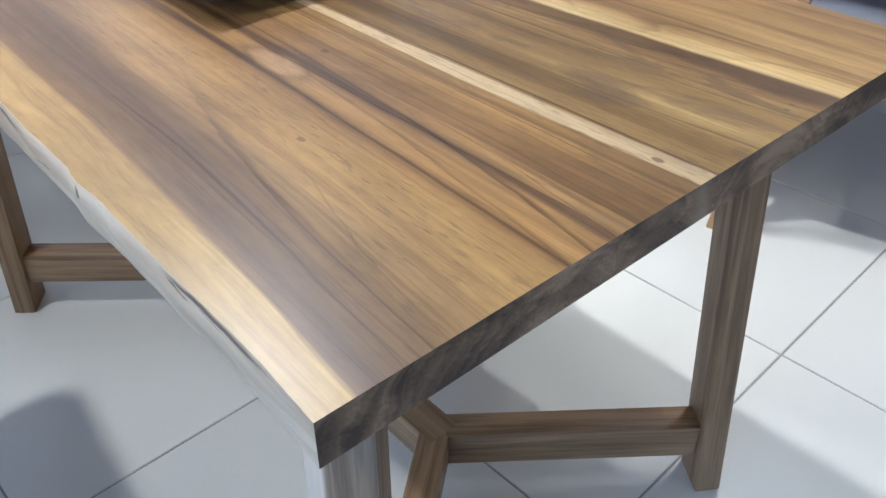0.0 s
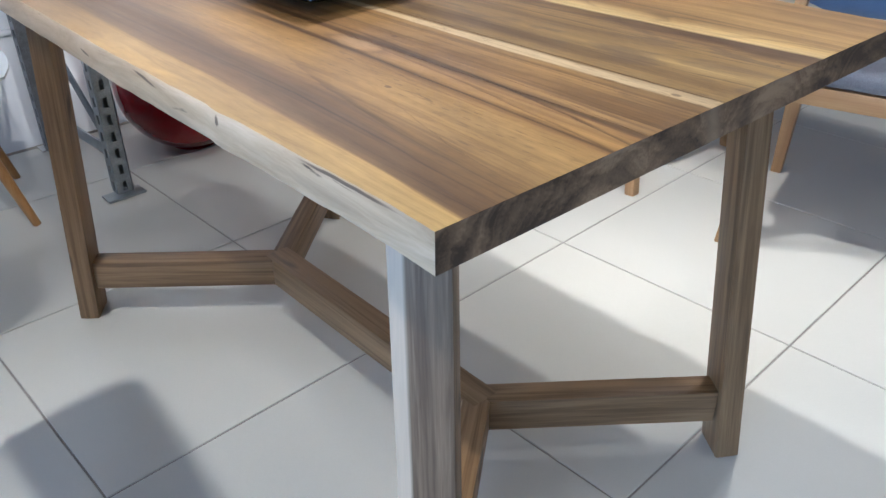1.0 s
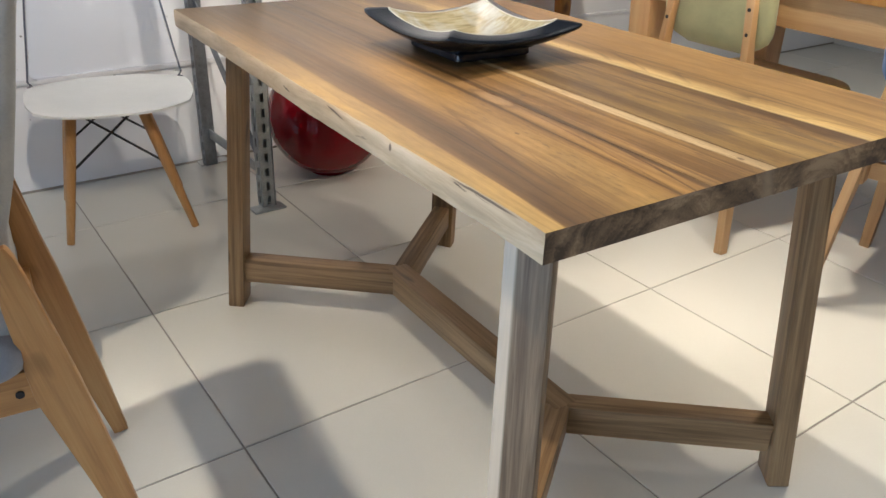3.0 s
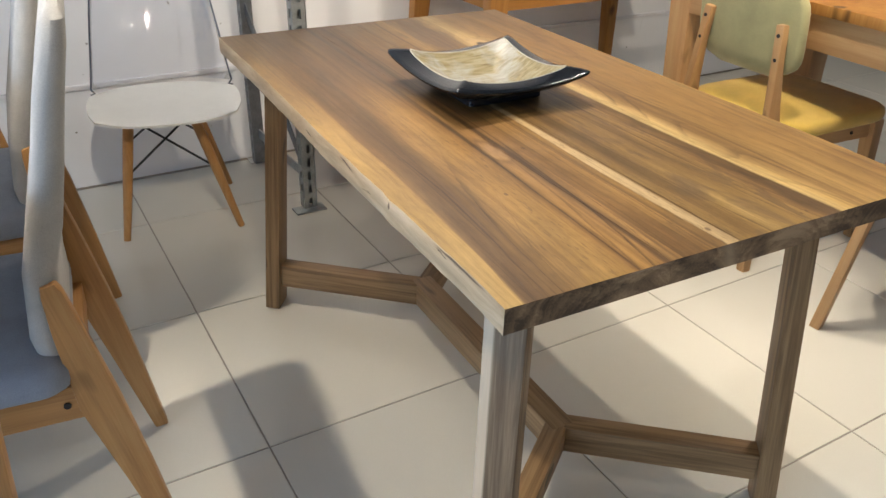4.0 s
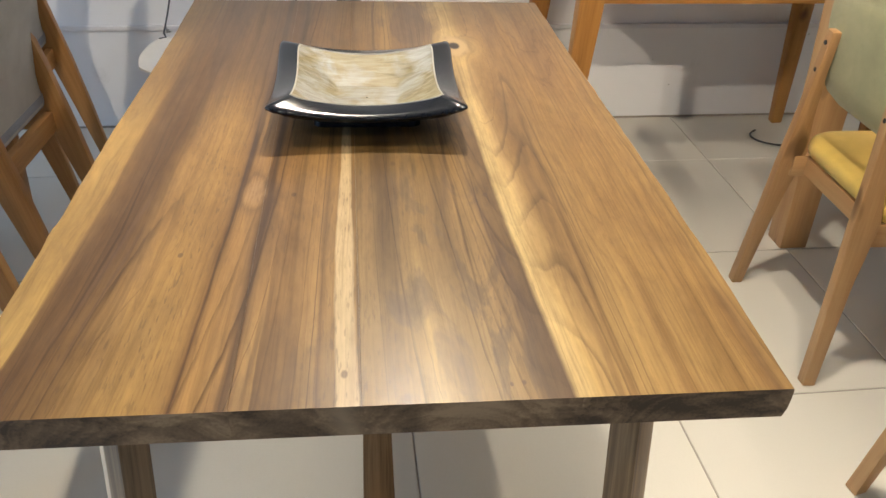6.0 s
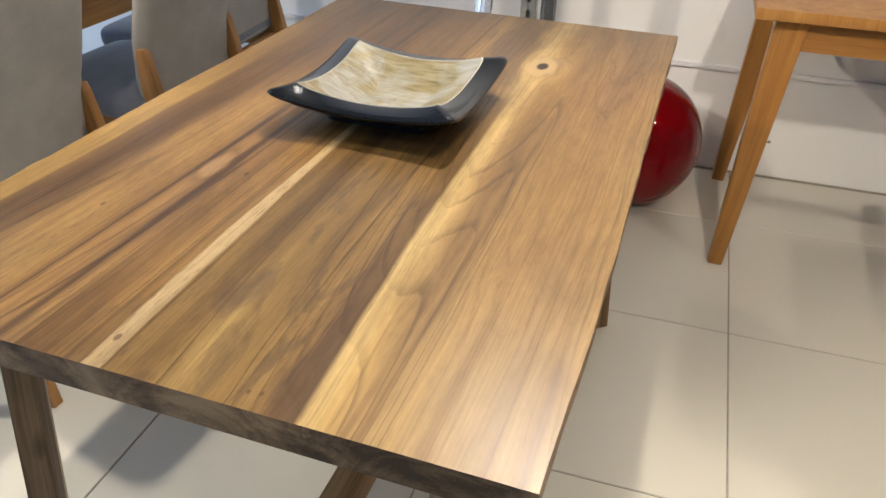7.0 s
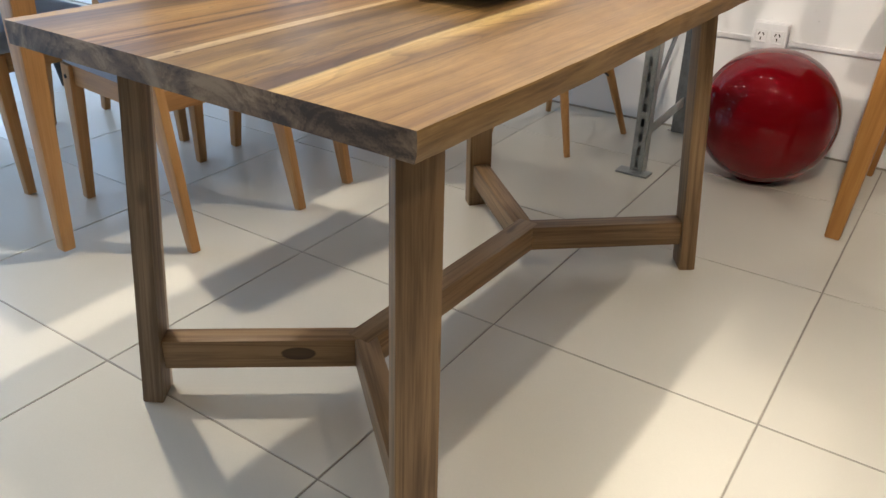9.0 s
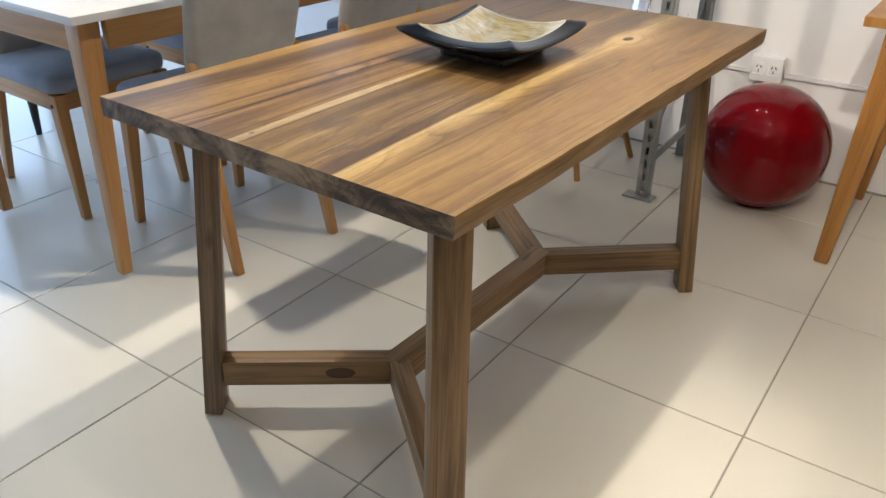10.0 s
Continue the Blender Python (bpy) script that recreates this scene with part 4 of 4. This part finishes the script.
BAR_Z = 0.106
HUB = (0.401, 0.355, 0.968)
SHIFT = {(0, 0): (0.0, 0.0), (1, 0): (0.003, -0.007), (1, 1): (-0.007, 0.013), (0, 1): (-0.0035, 0.010)}
FOOT = {(0, 0): (0.002, 0.0), (1, 0): (-0.004, -0.007), (1, 1): (-0.007, 0.024), (0, 1): (0.004, 0.013)}   # how far each leg splays beyond the rule
for sx, sy in SHIFT:
    ox, oy = SHIFT[sx, sy]

    def at(u, v, z):
        return Vector(((W - u if sx else u) + ox, (L - v if sy else v) + oy, z))
    inward = (at(math.cos(0.649), math.sin(0.649), 0) - at(0, 0, 0)).normalized()
    fx, fy = FOOT[sx, sy]
    beam("leg", at(0.0694, 0.0911, 0) + Vector((fx, fy, 0)), at(0.1089, 0.1435, H - TH), (0.041, 0.068), (0.036, 0.0657), TABLE_LEG if sx or sy else PALE_LEG, table, side=inward, bevel=0.004)
    p0 = at(0.077, 0.101, BAR_Z) + Vector((fx, fy, 0)) * 0.85 + inward * 0.019
    p1 = Vector((HUB[0], HUB[2] if sy else HUB[1], BAR_Z))
    d = (p1 - p0).normalized()
    beam("stretcher", p0, p1 - d * 0.012, (0.064, 0.046), (0.064, 0.046), TABLE_LEG if sx or sy else KNOTTY, table, side=(0, 0, 1), bevel=0.003)
beam("crossbar", (HUB[0], HUB[1] - 0.022, BAR_Z), (HUB[0], HUB[2] + 0.022, BAR_Z), (0.0655, 0.056), (0.0655, 0.056), TABLE_LEG, table, side=(0, 0, 1), bevel=0.004)

# ---- the bowl on the table ----
bowl = thing("ceramic_bowl", "square black ceramic bowl with brushed cream inside, on the table", "bowl", pose(0.394, 0.703, H))


def bowl_rim(f):
    """Rim height over the table along one side, f from -1 to 1: high at the corners."""
    return 0.051 + 0.018 * f * f


def bowl_rings(profile):
    """Square rings with rounded corners; profile: (half width, share of the rim's height, height added)."""
    rings = []
    n = 14
    for half, share, plus in profile:
        ring = []
        for k in range(4):
            ca, sa = math.cos(math.pi / 2 * k), math.sin(math.pi / 2 * k)
            for i in range(n):
                f = -1 + 2 * i / n
                g = math.copysign(1 - (1 - abs(f)) ** 1.35, f)
                x = 1.03 * half * (1 - 0.030 * (1 - g * g)) * (1 - 0.035 * abs(g) ** 14)
                y = 1.03 * half * g * (1 - 0.035 * abs(g) ** 14)
                ring.append((x * ca - y * sa, x * sa + y * ca, share * bowl_rim(g) + plus))
        rings.append(ring)
    return rings


part("inside", loft(bowl_rings([(0.001, 0, 0.0170), (0.020, 0, 0.0169), (0.046, 0, 0.0172), (0.052, 0.02, 0.0170), (0.070, 0.30, 0.012), (0.090, 0.62, 0.005), (0.106, 0.88, 0.001), (0.113, 0.985, -0.0005)]), False),
     CREAM, bowl, "brushed cream and gold glaze")
part("rim_line", loft(bowl_rings([(0.113, 0.985, -0.0005), (0.1138, 1.0, 0.0006), (0.1148, 1.0, 0.0006), (0.1155, 1.0, -0.0006)]), False), CREAM_LINE, bowl, "thin cream line")
part("rim", loft(bowl_rings([(0.1155, 1.0, -0.0006), (0.122, 1.0, -0.0008), (0.140, 1.0, -0.003), (0.1465, 1.0, -0.0045), (0.1490, 1.0, -0.0065), (0.1495, 1.0, -0.0090), (0.1480, 1.0, -0.0115), (0.144, 1.0, -0.0130)]), False),
     BLACKGLAZE, bowl, smooth=60)
part("outside", loft(bowl_rings([(0.144, 1.0, -0.0130), (0.132, 0.80, -0.011), (0.112, 0.50, -0.004), (0.098, 0.30, 0.004), (0.090, 0.14, 0.0100), (0.086, 0.03, 0.0125)]), False), BLACKGLAZE, bowl, smooth=60)
foot = loft([[(x * 0.97, y * 0.97, 0.0) for x, y in rounded(0.084, 0.084, 0.012)], [(x, y, 0.003) for x, y in rounded(0.085, 0.085, 0.012)], [(x, y, 0.0140) for x, y in rounded(0.084, 0.084, 0.012)]])
part("foot", foot, BLACKGLAZE, bowl)

# ---- upholstered chairs at the white table ----
def backrest_bm(stations, bow=0.0, n=4):
    """Stations: (z, x, half width, half thickness)."""
    rings = []
    for z, x, hw, ht in stations:
        ring = []
        for a, b in rounded(ht, hw, ht * 0.95, n):
            ring.append((x + a - bow * (1 - (b / max(hw, 0.01)) ** 2), b, z))
        rings.append(ring)
    return loft(rings)


def screw(parent, x, y, z, axis='Y', r=0.006):
    m = pose(x, y, z, 90, 0, 0) if axis == 'Y' else pose(x, y, z, 0, 90, 0)
    return part("screw", disc_bm(r, 0.003, 12), SCREW, parent, "dark screw hole", m)


def linen_chair(m, label, seat_fabric):
    ch = thing("upholstered_chair", label, "chair", m, "chairs round the white table")
    for s in (-1, 1):
        leg = beam("back_leg", (0.012, s * 0.184, 0), (0.128, s * 0.176, 0.615), (0.028, 0.026), (0.022, 0.024), ROBLE, ch, side=(1, 0, 0.2),
                   bevel=0.004, mids=((0.35, 0.050, 0.026, 0.004), (0.62, 0.066, 0.026, 0.010), (0.86, 0.046, 0.026, 0.004), (0.97, 0.032, 0.025, 0.0)))
        fl = beam("front_leg", (0.552, s * 0.200, 0), (0.515, s * 0.188, 0.420), (0.028, 0.028), (0.046, 0.042), ROBLE, ch, bevel=0.004)
        rail = beam("side_rail", (0.095, s * 0.178, 0.392), (0.50, s * 0.186, 0.394), (0.066, 0.022), (0.066, 0.022), ROBLE, ch, side=(0, 0, 1), bevel=0.003)
        screw(ch, 0.142, s * 0.1925, 0.392)
        screw(ch, 0.515, s * 0.2115, 0.386)
    beam("front_rail", (0.505, -0.17, 0.392), (0.505, 0.17, 0.392), (0.062, 0.022), (0.062, 0.022), ROBLE, ch, side=(0, 0, 1), bevel=0.003)
    beam("back_rail", (0.118, -0.168, 0.386), (0.118, 0.168, 0.386), (0.055, 0.022), (0.055, 0.022), ROBLE, ch, side=(0, 0, 1), bevel=0.003)
    bm = cushion_bm(0.215, 0.215, 0.426, 0.484, 0.05, 0.016)
    part("seat", bm, seat_fabric, ch, "padded fabric seat", pose(0.335, 0, 0))
    st = [(0.425, 0.142, 0.166, 0.010), (0.435, 0.143, 0.174, 0.020), (0.515, 0.150, 0.178, 0.026), (0.63, 0.137, 0.183, 0.025), (0.70, 0.117, 0.186, 0.026),
          (0.80, 0.092, 0.189, 0.023), (0.90, 0.070, 0.190, 0.021), (0.97, 0.052, 0.186, 0.019), (1.0, 0.045, 0.172, 0.015), (1.012, 0.042, 0.150, 0.007)]
    part("backrest", backrest_bm(st, 0.012), LINEN, ch, "pale upholstered back")
    return ch


first = linen_chair(pose(-0.327, 0.700, 0, 0, 0, 175), "pale linen upholstered chair with beech legs at the white table", GREYBLUE)
copy_thing(first, pose(-0.325, 1.300, 0, 0, 0, 178))
copy_thing(first, pose(-0.460, 1.800, 0, 0, 0, 183))
copy_thing(first, pose(-1.610, 0.652, 0, 0, 0, 0))
copy_thing(first, pose(-1.610, 1.255, 0, 0, 0, -2))

# ---- white-topped table ----
wt = thing("white_top_table", "beech dining table with a white laminate top", "table", pose(-0.95, 0.9275, 0))
part("tabletop", box_bm(0.86, 1.345, 0.022, 0.004, (0, 0, 0.765)), WHITETOP, wt, "white laminate top")
for s in (-1, 1):
    beam("apron", (s * 0.375, -0.56, 0.711), (s * 0.375, 0.56, 0.711), (0.085, 0.024), (0.085, 0.024), ROBLE, wt, side=(0, 0, 1), bevel=0.002)
    beam("end_apron", (-0.34, s * 0.6175, 0.711), (0.34, s * 0.6175, 0.711), (0.085, 0.024), (0.085, 0.024), ROBLE, wt, side=(0, 0, 1), bevel=0.002)
    for q in (-1, 1):
        leg = beam("leg", (s * 0.345, q * 0.6245, 0.018), (s * 0.372, q * 0.6145, 0.7535), (0.036, 0.036), (0.064, 0.062), ROBLE, wt, bevel=0.008)
        bm = disc_bm(0.014, 0.018, 16)
        part("foot", bm, CHROME, leg, "chrome levelling foot", leg.matrix_local.inverted() @ pose(s * 0.3445, q * 0.6245, 0.009))

# ---- a dark chair farther off ----
dk = thing("black_chair", "black upholstered chair with tapered black legs", "chair", pose(-2.17, 0.92, 0, 0, 0, 12))
part("seat", cushion_bm(0.21, 0.21, 0.37, 0.46, 0.06, 0.012), DARKGREY, dk, "dark padded seat")
for sx in (-1, 1):
    for sy in (-1, 1):
        part("leg", tube_bm([(sx * 0.19, sy * 0.19, 0), (sx * 0.182, sy * 0.182, 0.10), (sx * 0.17, sy * 0.17, 0.375)], 0.02, 12, [0.012, 0.017, 0.026]), BLACKWIRE, dk, "turned black leg")
part("backrest", backrest_bm([(0.44, -0.19, 0.19, 0.012), (0.46, -0.195, 0.20, 0.028), (0.62, -0.215, 0.205, 0.03), (0.78, -0.235, 0.19, 0.026), (0.81, -0.24, 0.16, 0.012)], 0.02), DARKGREY, dk, "dark padded back")

# ---- chairs with fabric back panels at the oak table ----
def panel_chair(m, label, back_mat, seat_mat, name_label):
    ch = thing("dining_chair", label, "chair", m, "chairs at the golden wood table")
    for s in (-1, 1):
        leg = beam("back_leg", (0.0, s * 0.214, 0), (0.02, s * 0.136, 0.748), (0.030, 0.030), (0.024, 0.028), PALE, ch, side=(1, 0, 0),
                   bevel=0.004, mids=((0.35, 0.042, 0.026, 0.008), (0.57, 0.062, 0.026, 0.017), (0.70, 0.042, 0.025, 0.009), (0.86, 0.028, 0.025, 0.002)))
        for z, y in ((0.719, 0.139), (0.652, 0.146)):
            screw(ch, 0.0055 + (0.001 if z > 0.7 else 0.001), s * y, z, 'X', 0.0055)
        beam("front_leg", (0.520, s * 0.205, 0), (0.485, s * 0.188, 0.420), (0.030, 0.030), (0.046, 0.046), PALE, ch, bevel=0.004)
        beam("side_rail", (0.03, s * 0.165, 0.392), (0.48, s * 0.186, 0.394), (0.058, 0.022), (0.058, 0.022), PALE, ch, side=(0, 0, 1), bevel=0.003)
        screw(ch, 0.38, s * 0.1945, 0.392)
    beam("front_rail", (0.485, -0.17, 0.392), (0.485, 0.17, 0.392), (0.055, 0.022), (0.055, 0.022), PALE, ch, side=(0, 0, 1), bevel=0.003)
    beam("back_rail", (0.075, -0.155, 0.394), (0.075, 0.155, 0.394), (0.045, 0.022), (0.045, 0.022), PALE, ch, side=(0, 0, 1), bevel=0.003)
    part("seat", cushion_bm(0.240, 0.222, 0.421, 0.467, 0.085, 0.016), seat_mat, ch, "rounded padded seat", pose(0.300, 0, 0))
    st = []
    for k in range(15):
        f = k / 14
        z = 0.585 + 0.28 * f
        edge = (2 * f - 1)
        hw = 0.195 * (1 - abs(edge) ** 5) ** 0.4 if abs(edge) < 1 else 0.10
        st.append((z, 0.050 - 0.035 * (f - 0.5), max(hw, 0.10), 0.016 if 0 < k < 14 else 0.007))
    part("backrest", backrest_bm(st, 0.020), back_mat, ch, name_label)
    return ch


panel_chair(pose(1.436, 0.996, 0, 0, 0, 0), "pale wood chair with olive fabric back and mustard seat", OLIVE, YELLOW, "olive fabric back panel")
panel_chair(pose(1.437, 0.257, 0, 0, 0, 14), "pale wood chair with blue fabric back and grey seat", BLUE, TWEED, "blue fabric back panel")

oak = thing("oak_table", "golden wood dining table with broad square legs", "table", pose(2.02, 0.60, 0))
part("tabletop", box_bm(0.84, 1.80, 0.032, 0.004, (0, 0, 0)), PARAISO, oak, "", pose(0, 0, 0.776))
for s in (-1, 1):
    beam("apron", (s * 0.385, -0.80, 0.708), (s * 0.385, 0.80, 0.708), (0.104, 0.026), (0.104, 0.026), PALE, oak, side=(0, 0, 1), bevel=0.003)
    beam("end_apron", (-0.36, s * 0.83, 0.708), (0.36, s * 0.83, 0.708), (0.104, 0.026), (0.104, 0.026), PALE, oak, side=(0, 0, 1), bevel=0.003)
    for q in (-1, 1):
        beam("leg", (s * 0.338, q * 0.80, 0), (s * 0.352, q * 0.83, 0.7595), (0.085, 0.085), (0.105, 0.095), PALE, oak, bevel=0.008)

# ---- golden table by the wall ----
gt = thing("golden_table", "golden wood table with tapered splayed legs by the wall", "table", pose(1.533, 1.990, 0, 0, 0, TURN))
part("tabletop", box_bm(1.17, 0.66, 0.028, 0.004, (0, 0, 0)), PARAISO, gt, "", pose(0, 0, 0.737))
for s in (-1, 1):
    beam("long_apron", (-0.48, s * 0.27, 0.682), (0.48, s * 0.27, 0.682), (0.08, 0.024), (0.08, 0.024), PARAISO, gt, side=(0, 0, 1), bevel=0.003)
    beam("end_apron", (s * 0.50, -0.25, 0.682), (s * 0.50, 0.25, 0.682), (0.08, 0.024), (0.08, 0.024), PARAISO, gt, side=(0, 0, 1), bevel=0.003)
    for q in (-1, 1):
        beam("leg", (s * 0.535, q * 0.288, 0), (s * 0.490, q * 0.262, 0.722), (0.042, 0.038), (0.080, 0.050), PARAISO, gt, bevel=0.007)

# ---- red vase ----
vase = thing("red_vase", "large glossy red round vase on the floor by the wall", "vase", pose(0.692, 1.995, 0))
rings = []
R, HT = 0.216, 0.426
for k in range(41):
    a = -math.pi / 2 + math.pi * k / 40
    z = HT / 2 + HT / 2 * math.sin(a)
    r = R * max(math.cos(a), 0.0) ** 0.96
    if k < 3:
        r, z = 0.045 + 0.012 * k, 0.0008 * k
    rings.append([(max(r, 0.002) * math.cos(2 * math.pi * j / 56), max(r, 0.002) * math.sin(2 * math.pi * j / 56), z) for j in range(56)])
part("body", loft(rings), RED, vase, smooth=60)

# ---- clear shell chair ----
sc = thing("shell_chair", "clear plastic shell chair with white seat and wooden dowel legs", "chair", pose(-0.042, 1.962, 0, 0, 0, -8.8))
FEET = {}
for s in (-1, 1):
    for q in (-1, 1):
        p0 = Vector((s * 0.182, q * 0.178, 0))
        p1 = Vector((s * 0.092 - 0.022, q * 0.110 - 0.01, 0.405))
        FEET[s, q] = (p0, p1)
        part("leg", tube_bm([p0, p0.lerp(p1, 0.5), p1], 0.015, 12, [0.011, 0.0155, 0.0165]), ROBLE, sc, "turned wooden dowel leg")
for a, b_ in (((-1, -1), (1, -1)), ((1, -1), (1, 1)), ((1, 1), (-1, 1)), ((-1, 1), (-1, -1))):
    for low, high in ((a, b_), (b_, a)):
        p = FEET[low][0].lerp(FEET[low][1], 0.52)
        q_ = FEET[high][0].lerp(FEET[high][1], 0.97)
        part("wire_brace", tube_bm([p, q_], 0.0038, 6), BLACKWIRE, sc, "black steel wire")


def shell_point(u, v):
    """u across, -1 to 1; v from the front lip of the seat (0) over the bend (0.5) to the top of the back (1)."""
    if v < 0.5:
        f = v / 0.5
        y = -0.255 + 0.36 * f
        z = 0.425 - 0.012 * math.sin(math.pi * f) - 0.018 * (1 - f) ** 3
        half = 0.195 + 0.035 * math.sin(math.pi * min(1, f * 0.8 + 0.1))
        lift = 0.034 * (0.25 + 0.75 * f) * (1 - f ** 3)
    else:
        f = (v - 0.5) / 0.5
        y = 0.105 + 0.17 * math.sin(f * 1.35) * 0.72 + 0.06 * f
        z = 0.425 + 0.42 * f ** 1.25
        half = 0.222 - 0.045 * f - 0.03 * f ** 4
        lift = 0.0
    yy = y - (0.07 * abs(u) ** 2.5 if v >= 0.5 else 0.07 * abs(u) ** 2.5 * (v / 0.5) ** 3)
    if v < 0.15:
        yy += 0.05 * abs(u) ** 3 * (1 - v / 0.15)
    return Vector((u * half, yy, z + lift * abs(u) ** 3))


def shell_bm(v0, v1, nv, thick, nu=20):
    bm = bmesh.new()
    grid = [[bm.verts.new(shell_point(-1 + 2 * i / nu, v0 + (v1 - v0) * j / nv)) for i in range(nu + 1)] for j in range(nv + 1)]
    for j in range(nv):
        for i in range(nu):
            bm.faces.new((grid[j][i], grid[j][i + 1], grid[j + 1][i + 1], grid[j + 1][i]))
    bmesh.ops.solidify(bm, geom=bm.faces[:], thickness=thick)
    return bm


def seat_bm(nu=28, nv=24, thick=0.007):
    """The moulded seat: an upper and a lower skin joined along the rim."""
    bm = bmesh.new()
    skins = [[[bm.verts.new(shell_point(-1 + 2 * i / nu, 0.499 * j / nv) - Vector((0, 0, dz))) for i in range(nu + 1)] for j in range(nv + 1)] for dz in (0, thick)]
    for g in skins:
        for j in range(nv):
            for i in range(nu):
                bm.faces.new((g[j][i], g[j][i + 1], g[j + 1][i + 1], g[j + 1][i]))
    top, low = skins
    rim = [(j, 0) for j in range(nv + 1)] + [(nv, i) for i in range(1, nu + 1)] + [(j, nu) for j in range(nv - 1, -1, -1)] + [(0, i) for i in range(nu - 1, 0, -1)]
    for (a, b_), (c, d) in zip(rim, rim[1:] + rim[:1]):
        bm.faces.new((top[a][b_], top[c][d], low[c][d], low[a][b_]))
    return bm


part("seat", seat_bm(), WHITEPLASTIC, sc, "white moulded seat", smooth=60)
back = part("back_shell", shell_bm(0.525, 1.0, 12, 0.004), CLEAR, sc, "clear plastic back", smooth=60)
back.visible_shadow = False
for s in (-1, 1):
    pts = [shell_point(s, 0.42 + 0.58 * k / 16) for k in range(17)]
    part("back_rim", tube_bm(pts, 0.003, 6), SMOKE, sc, "dark edge of the clear back")
for s in (-1, 1):
    bm = box_bm(0.05, 0.26, 0.012, 0.003, (s * 0.105, -0.02, 0.401))
    part("seat_mount", bm, BLACKWIRE, sc, "black steel mount")

# ---- perforated steel rack ----
rack = thing("steel_rack", "slotted galvanised steel rack frame standing by the wall", "rack", pose(0.365, 1.77, 0, 0, 0, 2))


def slotted_bm(w, z0, z1, pitch=0.05):
    """A square profile with a slotted row in two of its sides."""
    bm = bmesh.new()
    n = int((z1 - z0) / pitch)
    cols = (0.0, 0.35, 0.65, 1.0)
    for flange in (0, 1):
        def vert(c, z):
            return (c * w, 0, z) if flange == 0 else (0, c * w, z)
        for k in range(n):
            zz = [z0 + k * pitch, z0 + (k + 0.22) * pitch, z0 + (k + 0.78) * pitch, z0 + (k + 1) * pitch]
            for r in range(3):
                for c in range(3):
                    if r == 1 and c == 1:
                        continue
                    bm.faces.new([bm.verts.new(vert(*p)) for p in ((cols[c], zz[r]), (cols[c + 1], zz[r]), (cols[c + 1], zz[r + 1]), (cols[c], zz[r + 1]))])
    top = z0 + n * pitch
    for a, b_ in (((w, 0), (w, w)), ((w, w), (0, w))):
        bm.faces.new([bm.verts.new(p) for p in ((*a, z0), (*b_, z0), (*b_, top), (*a, top))])
    bmesh.ops.remove_doubles(bm, verts=bm.verts, dist=0.0005)
    bmesh.ops.solidify(bm, geom=bm.faces[:], thickness=0.002)
    return bm


part("front_upright", slotted_bm(0.042, 0.004, 1.354), GALV, rack, "slotted steel upright", pose(-0.022, 0.0, 0), smooth=20)
part("back_upright", slotted_bm(0.042, 0.004, 1.354), DARKSTEEL, rack, "dark slotted upright", pose(-0.045, 0.51, 0, 0, 0, -90), smooth=20)
for y, mat in ((0.0, GALV), (0.50, CHROME)):
    part("foot_plate", box_bm(0.11, 0.055, 0.007, 0.002, (-0.008, y, 0.0045)), mat, rack)
beam("low_brace", (-0.005, 0.03, 0.125), (-0.02, 0.49, 0.125), (0.035, 0.006), (0.035, 0.006), GALV, rack, side=(0, 0, 1), bevel=0.001)
beam("diagonal_brace", (-0.012, 0.02, 0.16), (-0.028, 0.49, 0.62), (0.034, 0.005), (0.034, 0.005), DARKSTEEL, rack, side=(0, 0, 1), bevel=0.001)

# ---- cable on the floor ----
pts = []
for k in range(41):
    a = 2 * math.pi * k / 40 * 0.92 + 2.3
    pts.append((2.02 + 0.13 * math.cos(a) + (0.0 if k < 34 else 0.02 * (k - 33)), 2.14 + 0.085 * math.sin(a), 0.004 + 0.0002 * k))
ob = link_mesh("power_cable", tube_bm(pts, 0.0035, 6), BLACKWIRE, smooth=60)
tagged(ob, "thin black power cable looped on the floor", "cable")

# ---- floor ----
floor = link_mesh("floor", box_bm(9.2, 6.9, 0.05, 0, (0.2, -1.0, -0.0275)), GROUT)
tagged(floor, "cream porcelain tile floor with thin grey joints", "floor", "", "structure")
P, GX, GY, GA = 0.604, 0.4975, 0.1115, 1.90
tile = bmesh.new()
bmesh.ops.create_cube(tile, size=1)
bmesh.ops.scale(tile, vec=(P - 0.0038, P - 0.0038, 0.004), verts=tile.verts)
bmesh.ops.bevel(tile, geom=[e for e in tile.edges if all(v.co.z > 0 for v in e.verts)], offset=0.0012, segments=1, affect='EDGES')
bmesh.ops.translate(tile, vec=(0, 0, -0.002), verts=tile.verts)
tile_mesh = bpy.data.meshes.new("tile")
tile.to_mesh(tile_mesh)
tile.free()
tile_mesh.materials.append(TILE)
grid_turn = pose(GX, GY, 0, 0, 0, GA)
for i in range(-8, 7):
    for j in range(-8, 4):
        c = grid_turn @ Vector(((i + 0.5) * P, (j + 0.5) * P, 0))
        wall_line = WALL_Y + c.x * math.tan(radians(TURN))
        if c.y > wall_line + 0.25 or not (X0 - 0.2 < c.x < X1 + 0.2) or c.y < Y0:
            continue
        ob = new("tile", tile_mesh)
        ob.parent = floor
        ob.matrix_local = pose(c.x, c.y, 0, 0, 0, GA)
